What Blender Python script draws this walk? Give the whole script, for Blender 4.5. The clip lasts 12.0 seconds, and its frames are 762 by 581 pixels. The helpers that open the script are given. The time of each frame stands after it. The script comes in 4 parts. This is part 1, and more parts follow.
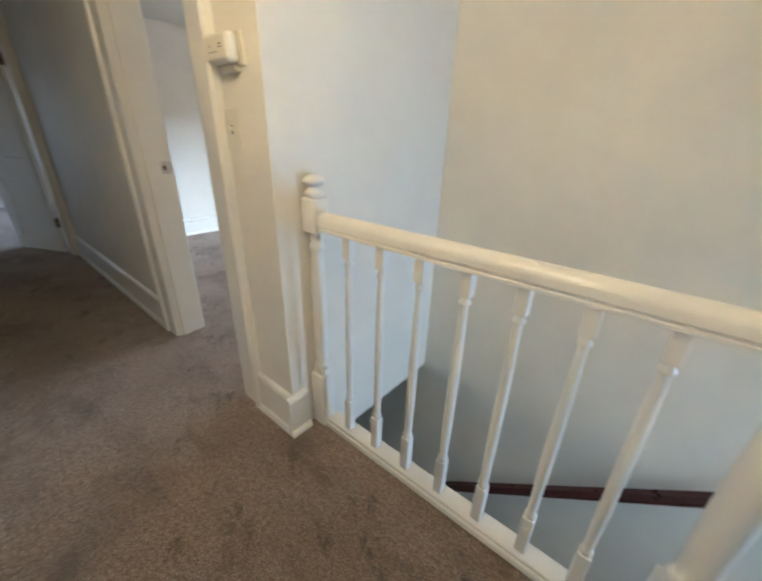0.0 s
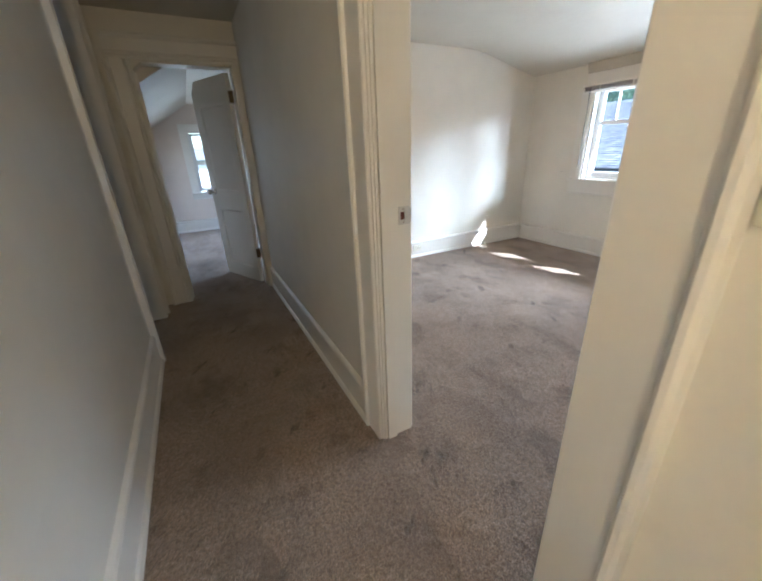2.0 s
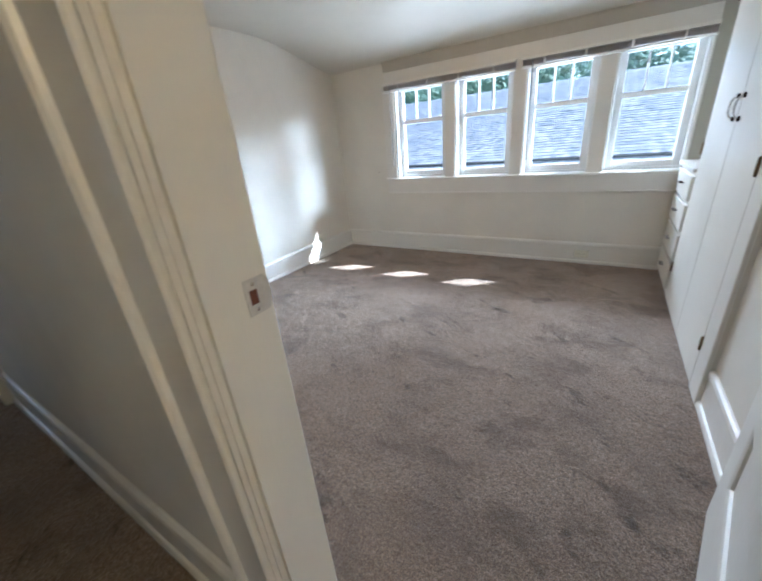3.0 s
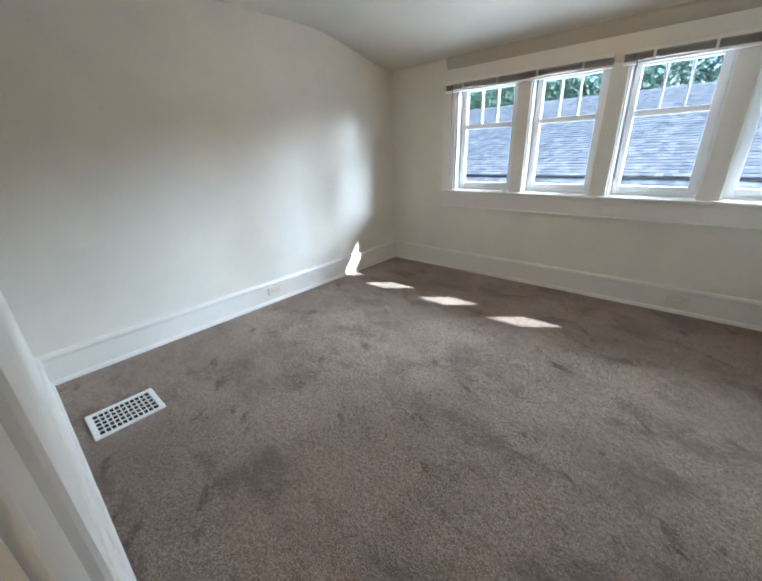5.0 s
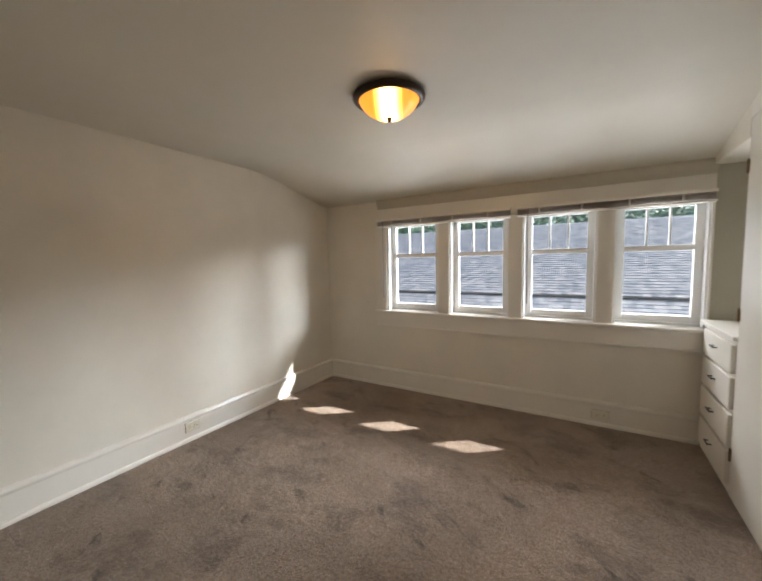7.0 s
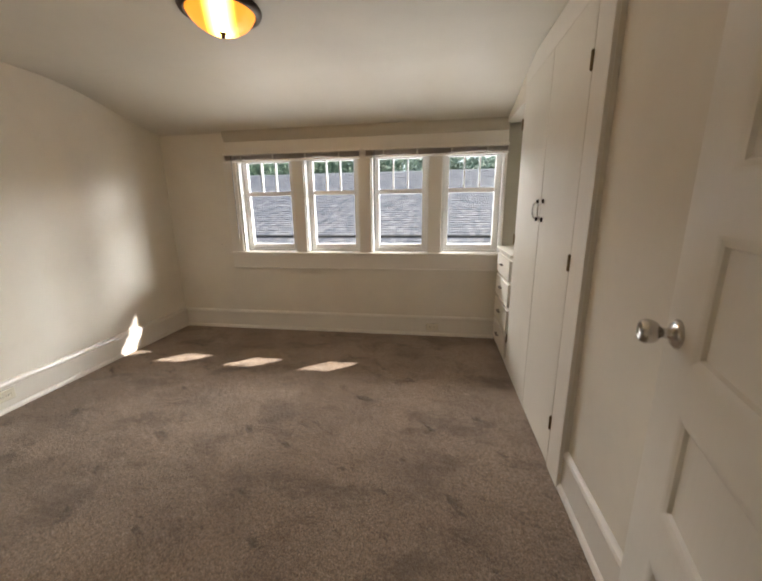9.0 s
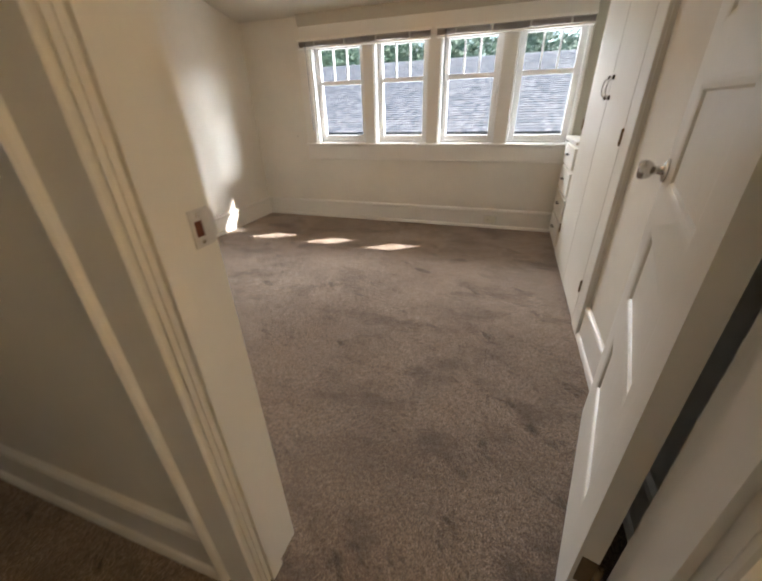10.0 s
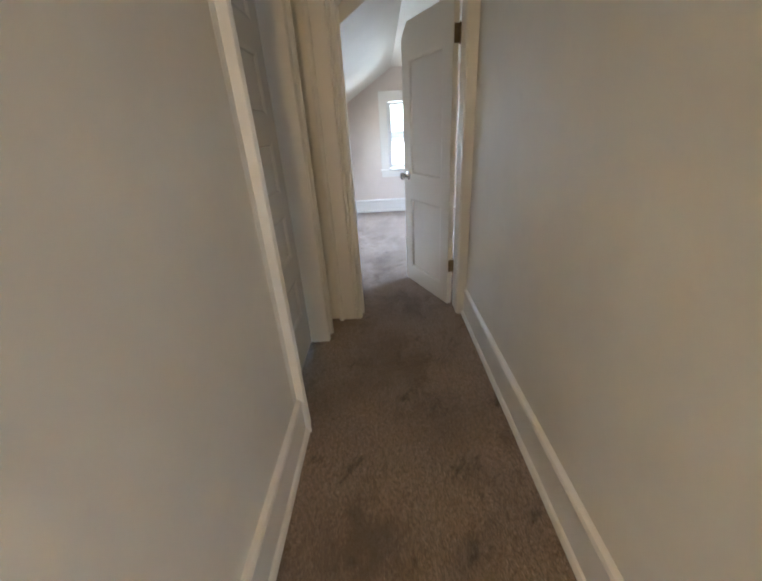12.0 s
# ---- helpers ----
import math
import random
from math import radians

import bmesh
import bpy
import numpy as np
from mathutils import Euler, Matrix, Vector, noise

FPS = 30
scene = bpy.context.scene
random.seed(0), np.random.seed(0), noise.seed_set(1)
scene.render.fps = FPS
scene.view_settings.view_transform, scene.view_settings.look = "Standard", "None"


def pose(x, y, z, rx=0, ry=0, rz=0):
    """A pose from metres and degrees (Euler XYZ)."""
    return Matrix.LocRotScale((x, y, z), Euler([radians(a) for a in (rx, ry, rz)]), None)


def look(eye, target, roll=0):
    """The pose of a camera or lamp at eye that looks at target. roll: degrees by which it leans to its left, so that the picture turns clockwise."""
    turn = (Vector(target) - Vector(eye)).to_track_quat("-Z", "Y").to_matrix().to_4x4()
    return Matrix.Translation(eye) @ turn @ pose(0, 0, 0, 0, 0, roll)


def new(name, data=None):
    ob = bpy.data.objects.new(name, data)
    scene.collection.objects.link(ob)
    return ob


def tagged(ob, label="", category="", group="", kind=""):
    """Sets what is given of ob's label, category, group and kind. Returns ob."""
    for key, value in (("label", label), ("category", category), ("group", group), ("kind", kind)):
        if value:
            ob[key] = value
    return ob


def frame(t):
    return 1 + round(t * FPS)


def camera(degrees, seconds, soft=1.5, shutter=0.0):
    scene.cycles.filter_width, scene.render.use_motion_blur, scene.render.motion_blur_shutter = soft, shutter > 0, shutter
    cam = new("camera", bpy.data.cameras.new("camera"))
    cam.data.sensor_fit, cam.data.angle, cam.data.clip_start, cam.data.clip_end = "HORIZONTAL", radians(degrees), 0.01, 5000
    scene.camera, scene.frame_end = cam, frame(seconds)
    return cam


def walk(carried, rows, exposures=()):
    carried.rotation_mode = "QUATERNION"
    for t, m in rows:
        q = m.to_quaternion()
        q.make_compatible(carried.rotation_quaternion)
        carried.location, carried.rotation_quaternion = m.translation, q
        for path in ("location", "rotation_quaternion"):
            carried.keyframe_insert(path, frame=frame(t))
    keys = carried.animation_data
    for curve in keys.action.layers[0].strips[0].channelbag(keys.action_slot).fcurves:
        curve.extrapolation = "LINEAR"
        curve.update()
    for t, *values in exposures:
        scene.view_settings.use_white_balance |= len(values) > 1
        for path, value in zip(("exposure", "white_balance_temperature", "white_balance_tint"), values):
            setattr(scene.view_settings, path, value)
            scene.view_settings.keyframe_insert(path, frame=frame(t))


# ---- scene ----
cam = camera(95.4, 12.0, soft=2.0, shutter=0.2)
PATH = [
    (0, (1.147, 0.823, 1.155), (-0.007, 2.239, 0.34), 1.9),
    (0.5, (0.985, 0.856, 1.168), (-0.622, 1.71, 0.339), 0.7),
    (1, (0.824, 0.915, 1.183), (-0.918, 1.463, 0.369), 0.5),
    (1.5, (0.49, 0.875, 1.189), (-1.261, 1.466, 0.424), -2.0),
    (2, (0.107, 0.937, 1.187), (-1.543, 1.778, 0.432), -2.3),
    (2.5, (-0.214, 1.085, 1.174), (-1.639, 2.271, 0.422), -2.8),
    (3, (-0.471, 1.239, 1.186), (-1.487, 2.773, 0.401), -5.4),
    (3.2, (-0.516, 1.32, 1.182), (-1.38, 2.922, 0.353), -4.4),
    (4.8, (-0.62, 1.668, 1.184), (-1.765, 3.095, 0.375), -2.5),
    (5, (-0.629, 1.662, 1.186), (-1.876, 3.034, 0.437), -2.5),
    (5.5, (-0.634, 1.656, 1.22), (-2.026, 2.981, 0.666), -2.6),
    (6, (-0.658, 1.669, 1.269), (-2.068, 3.056, 0.975), -2.2),
    (6.5, (-0.676, 1.664, 1.291), (-1.973, 3.177, 1.126), -1.4),
    (7, (-0.679, 1.696, 1.295), (-1.701, 3.407, 1.13), -1.2),
    (7.5, (-0.666, 1.721, 1.294), (-1.327, 3.6, 1.112), -0.9),
    (7.7, (-0.664, 1.728, 1.297), (-1.177, 3.652, 1.106), -0.8),
    (9.3, (-0.521, 1.438, 1.204), (-0.825, 3.321, 0.603), -1.1),
    (9.5, (-0.502, 1.337, 1.191), (-0.89, 3.17, 0.491), -1.2),
    (10, (-0.473, 1.142, 1.14), (-1.068, 2.803, 0.199), -1.8),
    (10.5, (-0.486, 0.99, 1.12), (-1.538, 2.26, -0.012), 0.5),
    (11, (-0.549, 0.947, 1.15), (-2.088, 1.429, -0.034), 0.9),
    (11.5, (-0.647, 0.966, 1.171), (-2.337, 1.011, 0.102), -2.7),
    (11.8, (-0.902, 0.939, 1.16), (-2.67, 0.944, 0.226), -3.0),
    (12, (-1.074, 0.937, 1.191), (-2.887, 0.893, 0.346), -3.6),
]
EXPOSURES = [(0, 2.02, 5080, 5), (0.5, 2.08, 5300, 6), (1, 2.08, 5550, 8), (1.5, 2.14, 5200, 5), (2, 2.22, 5200, 6), (2.5, 2.30, 5100, 5), (3.2, 1.90, 5000, 5), (4.8, 1.75, 5100, 4),
             (5.5, 1.70, 5350, 5), (6.5, 1.35, 6050, 9), (7.7, 1.25, 6700, 11), (9.5, 1.35, 6900, 12), (10, 1.70, 6400, 11), (10.5, 2.30, 5200, 5),
             (11, 2.95, 4650, 6), (11.5, 3.20, 4850, 7), (12, 3.28, 5600, 9)]
walk(cam, [(t, look(eye, target, roll)) for t, eye, target, roll in PATH], EXPOSURES)

# ---- world, sun and lamps ----
SUN_WAY = Vector((-1.07, -0.84, -1.0))
world = bpy.data.worlds.new("sky")
scene.world = world
world.use_nodes = True
wn = world.node_tree
sky = wn.nodes.new("ShaderNodeTexSky")
sky.sky_type, sky.sun_disc = "NISHITA", False
sky.sun_elevation, sky.sun_rotation = radians(36.3), radians(51.9)
sky.altitude, sky.dust_density, sky.ozone_density = 50, 1.5, 1.5
wn.links.new(sky.outputs[0], wn.nodes["Background"].inputs[0])
wn.nodes["Background"].inputs[1].default_value = 0.15

sun = new("sun", bpy.data.lights.new("sun", "SUN"))
sun.data.energy, sun.data.angle, sun.data.color = 5.0, radians(0.5), (1.0, 0.97, 0.93)
sun.rotation_euler = SUN_WAY.to_track_quat("-Z", "Y").to_euler()


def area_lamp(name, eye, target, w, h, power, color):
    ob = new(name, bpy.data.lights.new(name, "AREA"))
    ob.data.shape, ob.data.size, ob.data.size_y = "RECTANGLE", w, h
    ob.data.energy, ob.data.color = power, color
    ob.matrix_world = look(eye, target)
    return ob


def bulb(name, place, power, radius=0.04, color=(1.0, 0.62, 0.28)):
    ob = new(name, bpy.data.lights.new(name, "POINT"))
    ob.data.energy, ob.data.shadow_soft_size, ob.data.color = power, radius, color
    ob.location = place
    return ob


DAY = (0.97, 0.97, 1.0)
# Added bluish fill over the top step; no window stands there.
area_lamp("stair_blue_fill", (2.93, 2.36, 0.22), (0.2, 2.0, -0.2), 0.2, 0.7, 8, (0.66, 0.81, 1.0))
area_lamp("daylight_far_south", (-5.55, 0.33, 1.05), (-5.2, 2.0, 0.4), 0.8, 0.8, 2.2, DAY)
# Added fill before the blank north wall, aimed to brighten the far floor.
area_lamp("far_floor_fill", (-5.2, 3.55, 1.35), (-5.0, 1.3, 0.0), 1.3, 1.0, 7.5, (0.66, 0.79, 1.0)).data.spread = radians(75)
# Four added fill lamps, hidden outdoors, standing in for skylight and bounced light.
area_lamp("north_sky_fill", (-1.6, 6.45, 2.16), (-1.6, 4.0, 0.95), 3.8, 0.5, 100, DAY)
area_lamp("roof_bounce_fill", (-1.4, 6.3, 0.08), (-1.4, 4.6, 1.25), 3.8, 1.0, 46, DAY)
area_lamp("ceiling_bounce_fill", (-1.25, 5.46, 0.0), (-1.25, 4.9, 1.9), 2.8, 0.75, 29, DAY)
area_lamp("east_sky_fill", (2.3, 7.5, 2.4), (-1.9, 4.4, 0.75), 1.5, 0.9, 102, (0.88, 0.94, 1.0)).data.spread = radians(110)
bulb("hall_bulb", (0.78, 0.82, 1.93), 6.8, 0.05, (1.0, 0.67, 0.33))
bulb("bedroom_bulb", (-1.536, 3.245, 2.06), 1.5, 0.04, (1.0, 0.55, 0.20))


# ---- materials ----
class Mat:
    """A node material under construction."""

    def __init__(self, name, rough=0.5, metal=0.0):
        self.m = bpy.data.materials.new(name)
        self.m.use_nodes = True
        self.n, self.l = self.m.node_tree.nodes, self.m.node_tree.links
        self.b = self.n["Principled BSDF"]
        self.b.inputs["Roughness"].default_value, self.b.inputs["Metallic"].default_value = rough, metal
        self.co = self.n.new("ShaderNodeTexCoord").outputs["Object"]

    def noise(self, scale, detail=4, rough=0.6, stretch=None, vector=None):
        t = self.n.new("ShaderNodeTexNoise")
        t.inputs["Scale"].default_value, t.inputs["Detail"].default_value, t.inputs["Roughness"].default_value = scale, detail, rough
        src = vector or self.co
        if stretch:
            mp = self.n.new("ShaderNodeMapping")
            mp.inputs["Scale"].default_value = stretch
            self.l.new(src, mp.inputs[0])
            src = mp.outputs[0]
        self.l.new(src, t.inputs["Vector"])
        return t.outputs["Fac"]

    def ramp(self, fac, stops):
        r = self.n.new("ShaderNodeValToRGB")
        while len(r.color_ramp.elements) < len(stops):
            r.color_ramp.elements.new(0.5)
        for e, (p, c) in zip(r.color_ramp.elements, stops):
            e.position = p
            e.color = (*c, 1) if len(c) == 3 else c
        self.l.new(fac, r.inputs[0])
        return r.outputs[0]

    def mix(self, fac, a, b, kind="MIX"):
        x = self.n.new("ShaderNodeMix")
        x.data_type, x.blend_type = "RGBA", kind
        for sock, val in ((x.inputs["Factor"], fac), (x.inputs[6], a), (x.inputs[7], b)):
            if hasattr(val, "links"):
                self.l.new(val, sock)
            elif isinstance(val, tuple):
                sock.default_value = (*val, 1)
            else:
                sock.default_value = val
        return x.outputs[2]

    def color(self, c):
        if isinstance(c, tuple):
            self.b.inputs["Base Color"].default_value = (*c, 1)
        else:
            self.l.new(c, self.b.inputs["Base Color"])

    def rough(self, fac, lo, hi):
        r = self.n.new("ShaderNodeMapRange")
        r.inputs["To Min"].default_value, r.inputs["To Max"].default_value = lo, hi
        self.l.new(fac, r.inputs["Value"])
        self.l.new(r.outputs[0], self.b.inputs["Roughness"])

    def bump(self, *layers):
        last = None
        for fac, dist, strength in layers:
            k = self.n.new("ShaderNodeBump")
            k.inputs["Distance"].default_value, k.inputs["Strength"].default_value = dist, strength
            self.l.new(fac, k.inputs["Height"])
            if last:
                self.l.new(last, k.inputs["Normal"])
            last = k.outputs[0]
        self.l.new(last, self.b.inputs["Normal"])


def paint(name, col, rough, orange=0.0006, streak=0.0003, dirt=0.10):
    k = Mat(name, rough)
    big, mid = k.noise(1.7, 5), k.noise(9, 4)
    dark = tuple(c * (1 - dirt) for c in col)
    base = k.mix(k.ramp(big, [(0.35, (0, 0, 0)), (0.7, (1, 1, 1))]), col, dark)
    base = k.mix(k.ramp(mid, [(0.62, (0, 0, 0)), (0.78, (0.35, 0.35, 0.35))]), base, tuple(c * (1 - 1.4 * dirt) for c in col))
    k.color(base)
    k.rough(mid, rough - 0.06, rough + 0.1)
    k.bump((k.noise(420, 2), orange, 0.35), (k.noise(60, 3, stretch=(1, 1, 0.12)), streak, 0.5), (k.noise(3.0, 3), 0.004, 0.22))
    return k.m


WALL = paint("wall_paint", (0.78, 0.74, 0.645), 0.58)
FARWALL = paint("pinkish_cream_paint", (0.72, 0.63, 0.54), 0.58)
CEIL = paint("ceiling_paint", (0.68, 0.64, 0.545), 0.52, dirt=0.07)
TRIM = paint("trim_paint", (0.78, 0.75, 0.68), 0.30, orange=0.0002, streak=0.0008, dirt=0.06)
GLOSS = paint("gloss_door_paint", (0.70, 0.66, 0.57), 0.13, orange=0.0001, streak=0.0004, dirt=0.06)
DOORP = paint("door_paint", (0.76, 0.73, 0.65), 0.34, orange=0.0002, streak=0.0010, dirt=0.06)
SASHP = paint("sash_paint", (0.80, 0.80, 0.78), 0.32, orange=0.0002, dirt=0.05)


def carpet():
    k = Mat("taupe_carpet", 0.95)
    tuft = k.noise(220, 3, 0.65)
    fleck = k.noise(70, 5, 0.75)
    patch = k.noise(1.9, 6, 0.62)
    drag = k.noise(3.1, 7, 0.72, stretch=(0.8, 1.3, 1))
    turn = k.n.new("ShaderNodeMapping")
    turn.inputs["Rotation"].default_value = (0, 0, radians(38))
    k.l.new(k.co, turn.inputs[0])
    scuff = k.noise(6, 7, 0.72, stretch=(0.7, 1.5, 1), vector=turn.outputs[0])
    c = k.ramp(tuft, [(0.36, (0.115, 0.083, 0.058)), (0.50, (0.385, 0.280, 0.200)), (0.64, (0.72, 0.57, 0.44))])
    c = k.mix(k.ramp(fleck, [(0.40, (0.8, 0.8, 0.8)), (0.55, (0, 0, 0))]), c, (0.17, 0.128, 0.096))
    c = k.mix(k.ramp(patch, [(0.45, (0, 0, 0)), (0.62, (0.48, 0.48, 0.48))]), c, (0.17, 0.124, 0.092))
    c = k.mix(k.ramp(drag, [(0.51, (0, 0, 0)), (0.62, (0.75, 0.75, 0.75))]), c, (0.16, 0.118, 0.088))
    c = k.mix(k.ramp(scuff, [(0.575, (0, 0, 0)), (0.665, (0.85, 0.85, 0.85))]), c, (0.085, 0.062, 0.048))
    k.color(c)
    k.b.inputs["Sheen Weight"].default_value = 0.27
    k.b.inputs["Sheen Roughness"].default_value = 0.4
    k.b.inputs["Specular IOR Level"].default_value = 0.1
    k.bump((tuft, 0.007, 0.8), (fleck, 0.013, 0.9), (k.noise(9, 5, 0.65, stretch=(1.4, 0.8, 1)), 0.022, 0.7))
    return k.m


CARPET = carpet()


def plain(name, col, rough=0.4, metal=0.0, spread=0.15, scale=30, depth=0.0003):
    k = Mat(name, rough, metal)
    f = k.noise(scale, 4)
    k.color(k.mix(f, tuple(c * (1 - spread) for c in col), tuple(min(1, c * (1 + spread)) for c in col)))
    k.rough(k.noise(scale * 2, 3), max(0.03, rough - 0.08), rough + 0.12)
    k.bump((k.noise(scale * 5, 2), depth, 0.4))
    return k.m


NICKEL = plain("satin_nickel", (0.62, 0.60, 0.57), 0.22, 1.0)
BRONZE = plain("dark_bronze", (0.035, 0.022, 0.016), 0.32, 0.6, 0.4)
BRASS = plain("tarnished_brass", (0.22, 0.16, 0.09), 0.42, 0.9, 0.35)
PLASTIC = plain("ivory_plastic", (0.72, 0.68, 0.56), 0.35, 0, 0.04)
DARK = plain("dark_cavity", (0.03, 0.025, 0.02), 0.8, 0, 0.2)
CHIPPED = plain("bare_mortise_wood", (0.12, 0.034, 0.018), 0.7, 0, 0.4, 60)
VENTW = plain("white_enamel", (0.80, 0.79, 0.76), 0.35, 0, 0.05)
BLIND = plain("beige_blind_vinyl", (0.55, 0.49, 0.44), 0.5, 0, 0.12, 20)
BLINDW = plain("white_blind_rail", (0.80, 0.77, 0.70), 0.4, 0, 0.05)
RUBBER = plain("grey_cord", (0.25, 0.25, 0.25), 0.6)
REDWOOD = plain("dark_red_varnished_wood", (0.06, 0.012, 0.008), 0.28, 0, 0.12, 8)
SIDING = plain("pale_siding", (0.50, 0.49, 0.46), 0.6, 0, 0.1, 6)
FASCIA = plain("dark_fascia", (0.03, 0.03, 0.035), 0.6)
GRASSM = plain("lawn", (0.06, 0.09, 0.03), 0.95, 0, 0.5, 3, 0.01)
BARK = plain("bark", (0.09, 0.065, 0.045), 0.9, 0, 0.4, 12, 0.01)


def bowl_glass():
    k = Mat("amber_glass", 0.35)
    swirl = k.noise(7, 3, 0.5, stretch=(1, 1, 0.25))
    k.color(k.mix(swirl, (0.85, 0.36, 0.05), (1.0, 0.60, 0.16)))
    turned = k.n.new("ShaderNodeMapping")
    turned.inputs["Rotation"].default_value = (0, 0, radians(-26))
    k.l.new(k.co, turned.inputs[0])
    sep = k.n.new("ShaderNodeSeparateXYZ")
    k.l.new(turned.outputs[0], sep.inputs[0])
    wave = k.n.new("ShaderNodeMath")
    wave.operation = "ABSOLUTE"
    k.l.new(sep.outputs[0], wave.inputs[0])
    glow = k.n.new("ShaderNodeMapRange")
    glow.interpolation_type = "SMOOTHSTEP"
    glow.inputs["From Min"].default_value, glow.inputs["From Max"].default_value = 0.0, 0.075
    glow.inputs["To Min"].default_value, glow.inputs["To Max"].default_value = 8.0, 0.55
    k.l.new(wave.outputs[0], glow.inputs["Value"])
    k.l.new(k.ramp(wave.outputs[0], [(0.0, (1.0, 0.62, 0.22)), (0.035, (1.0, 0.46, 0.09)), (0.075, (1.0, 0.32, 0.025))]), k.b.inputs["Emission Color"])
    k.l.new(glow.outputs[0], k.b.inputs["Emission Strength"])
    return k.m


BOWL = bowl_glass()


def window_glass():
    m = bpy.data.materials.new("window_glass")
    m.use_nodes = True
    n, l = m.node_tree.nodes, m.node_tree.links
    n.remove(n["Principled BSDF"])
    tr, gl, mx = n.new("ShaderNodeBsdfTransparent"), n.new("ShaderNodeBsdfGlossy"), n.new("ShaderNodeMixShader")
    fr = n.new("ShaderNodeFresnel")
    fr.inputs[0].default_value = 1.45
    gl.inputs["Roughness"].default_value = 0.02
    tr.inputs[0].default_value = (0.93, 0.96, 0.95, 1)
    l.new(fr.outputs[0], mx.inputs[0])
    l.new(tr.outputs[0], mx.inputs[1])
    l.new(gl.outputs[0], mx.inputs[2])
    l.new(mx.outputs[0], n["Material Output"].inputs[0])
    return m


GLASS = window_glass()


def shingle_mat():
    k = Mat("asphalt_shingle", 0.85)
    info = k.n.new("ShaderNodeObjectInfo").outputs["Random"]
    isl = k.n.new("ShaderNodeNewGeometry").outputs["Random Per Island"]
    add = k.n.new("ShaderNodeMath")
    add.operation = "ADD"
    k.l.new(info, add.inputs[0])
    k.l.new(isl, add.inputs[1])
    fr = k.n.new("ShaderNodeMath")
    fr.operation = "FRACT"
    k.l.new(add.outputs[0], fr.inputs[0])
    c = k.ramp(fr.outputs[0], [(0.0, (0.095, 0.095, 0.115)), (0.25, (0.18, 0.178, 0.198)), (0.5, (0.30, 0.28, 0.28)), (0.75, (0.14, 0.14, 0.165)), (1.0, (0.235, 0.21, 0.21))])
    c = k.mix(k.ramp(k.noise(180, 2), [(0.4, (0, 0, 0)), (0.7, (0.5, 0.5, 0.5))]), c, (0.11, 0.11, 0.13))
    k.color(c)
    k.bump((k.noise(220, 2), 0.003, 0.6))
    return k.m


SHINGLE = shingle_mat()


def leaf_mat():
    k = Mat("foliage", 0.6)
    isl = k.n.new("ShaderNodeNewGeometry").outputs["Random Per Island"]
    k.color(k.ramp(isl, [(0.0, (0.09, 0.15, 0.10)), (0.5, (0.14, 0.22, 0.14)), (1.0, (0.22, 0.31, 0.19))]))
    k.b.inputs["Subsurface Weight"].default_value = 0.0
    return k.m


LEAF = leaf_mat()

# ---- building helpers ----
X, Y, Z = Vector((1, 0, 0)), Vector((0, 1, 0)), Vector((0, 0, 1))


def box(bm, x0, x1, y0, y1, z0, z1, bevel=0.0, seg=1):
    r = bmesh.ops.create_cube(bm, size=1.0, matrix=Matrix.LocRotScale(((x0 + x1) / 2, (y0 + y1) / 2, (z0 + z1) / 2), None, (abs(x1 - x0), abs(y1 - y0), abs(z1 - z0))))
    if bevel:
        edges = list({e for v in r["verts"] for e in v.link_edges})
        bmesh.ops.bevel(bm, geom=edges, offset=bevel, segments=seg, affect="EDGES", profile=0.5)
    return r["verts"]


def B(*boxes, bevel=0.0, seg=1):
    bm = bmesh.new()
    for b in boxes:
        box(bm, *b, bevel=bevel, seg=seg)
    return bm


def prism(bm, pts, o, u, v, w):
    """A prism on the outline pts (a, b) at o + u a + v b, as long as w."""
    o, u, v, w = Vector(o), Vector(u), Vector(v), Vector(w)
    a = [bm.verts.new(o + u * p + v * q) for p, q in pts]
    b = [bm.verts.new(x.co + w) for x in a]
    n = len(a)
    bm.faces.new(a)
    bm.faces.new(b[::-1])
    for i in range(n):
        bm.faces.new((a[i], b[i], b[(i + 1) % n], a[(i + 1) % n]))
    bmesh.ops.recalc_face_normals(bm, faces=bm.faces[:])


def lathe(bm, prof, cx=0.0, cy=0.0, n=20):
    """A turned solid about the upright axis through (cx, cy); prof: (radius, height) from the foot up."""
    rings = []
    for r, z in prof:
        rings.append([bm.verts.new((cx + r * math.cos(2 * math.pi * i / n), cy + r * math.sin(2 * math.pi * i / n), z)) for i in range(n)])
    for a, b in zip(rings, rings[1:]):
        for i in range(n):
            f = bm.faces.new((a[i], a[(i + 1) % n], b[(i + 1) % n], b[i]))
            f.smooth = True
    bm.faces.new(rings[0][::-1])
    bm.faces.new(rings[-1])


def part(name, bm, material, parent=None, label="", smooth=False):
    me = bpy.data.meshes.new(name)
    bm.to_mesh(me)
    bm.free()
    me.materials.append(material)
    if smooth:
        for p in me.polygons:
            p.use_smooth = True
    ob = new(name, me)
    if parent:
        ob.parent = parent
        ob.matrix_parent_inverse = parent.matrix_basis.inverted()
    return tagged(ob, label=label)


def thing(name, place, label, category, group="", kind="", turn=0.0):
    e = new(name)
    e.matrix_basis = pose(*place, 0, 0, turn)
    e.empty_display_size = 0.1
    return tagged(e, label=label, category=category, group=group, kind=kind)


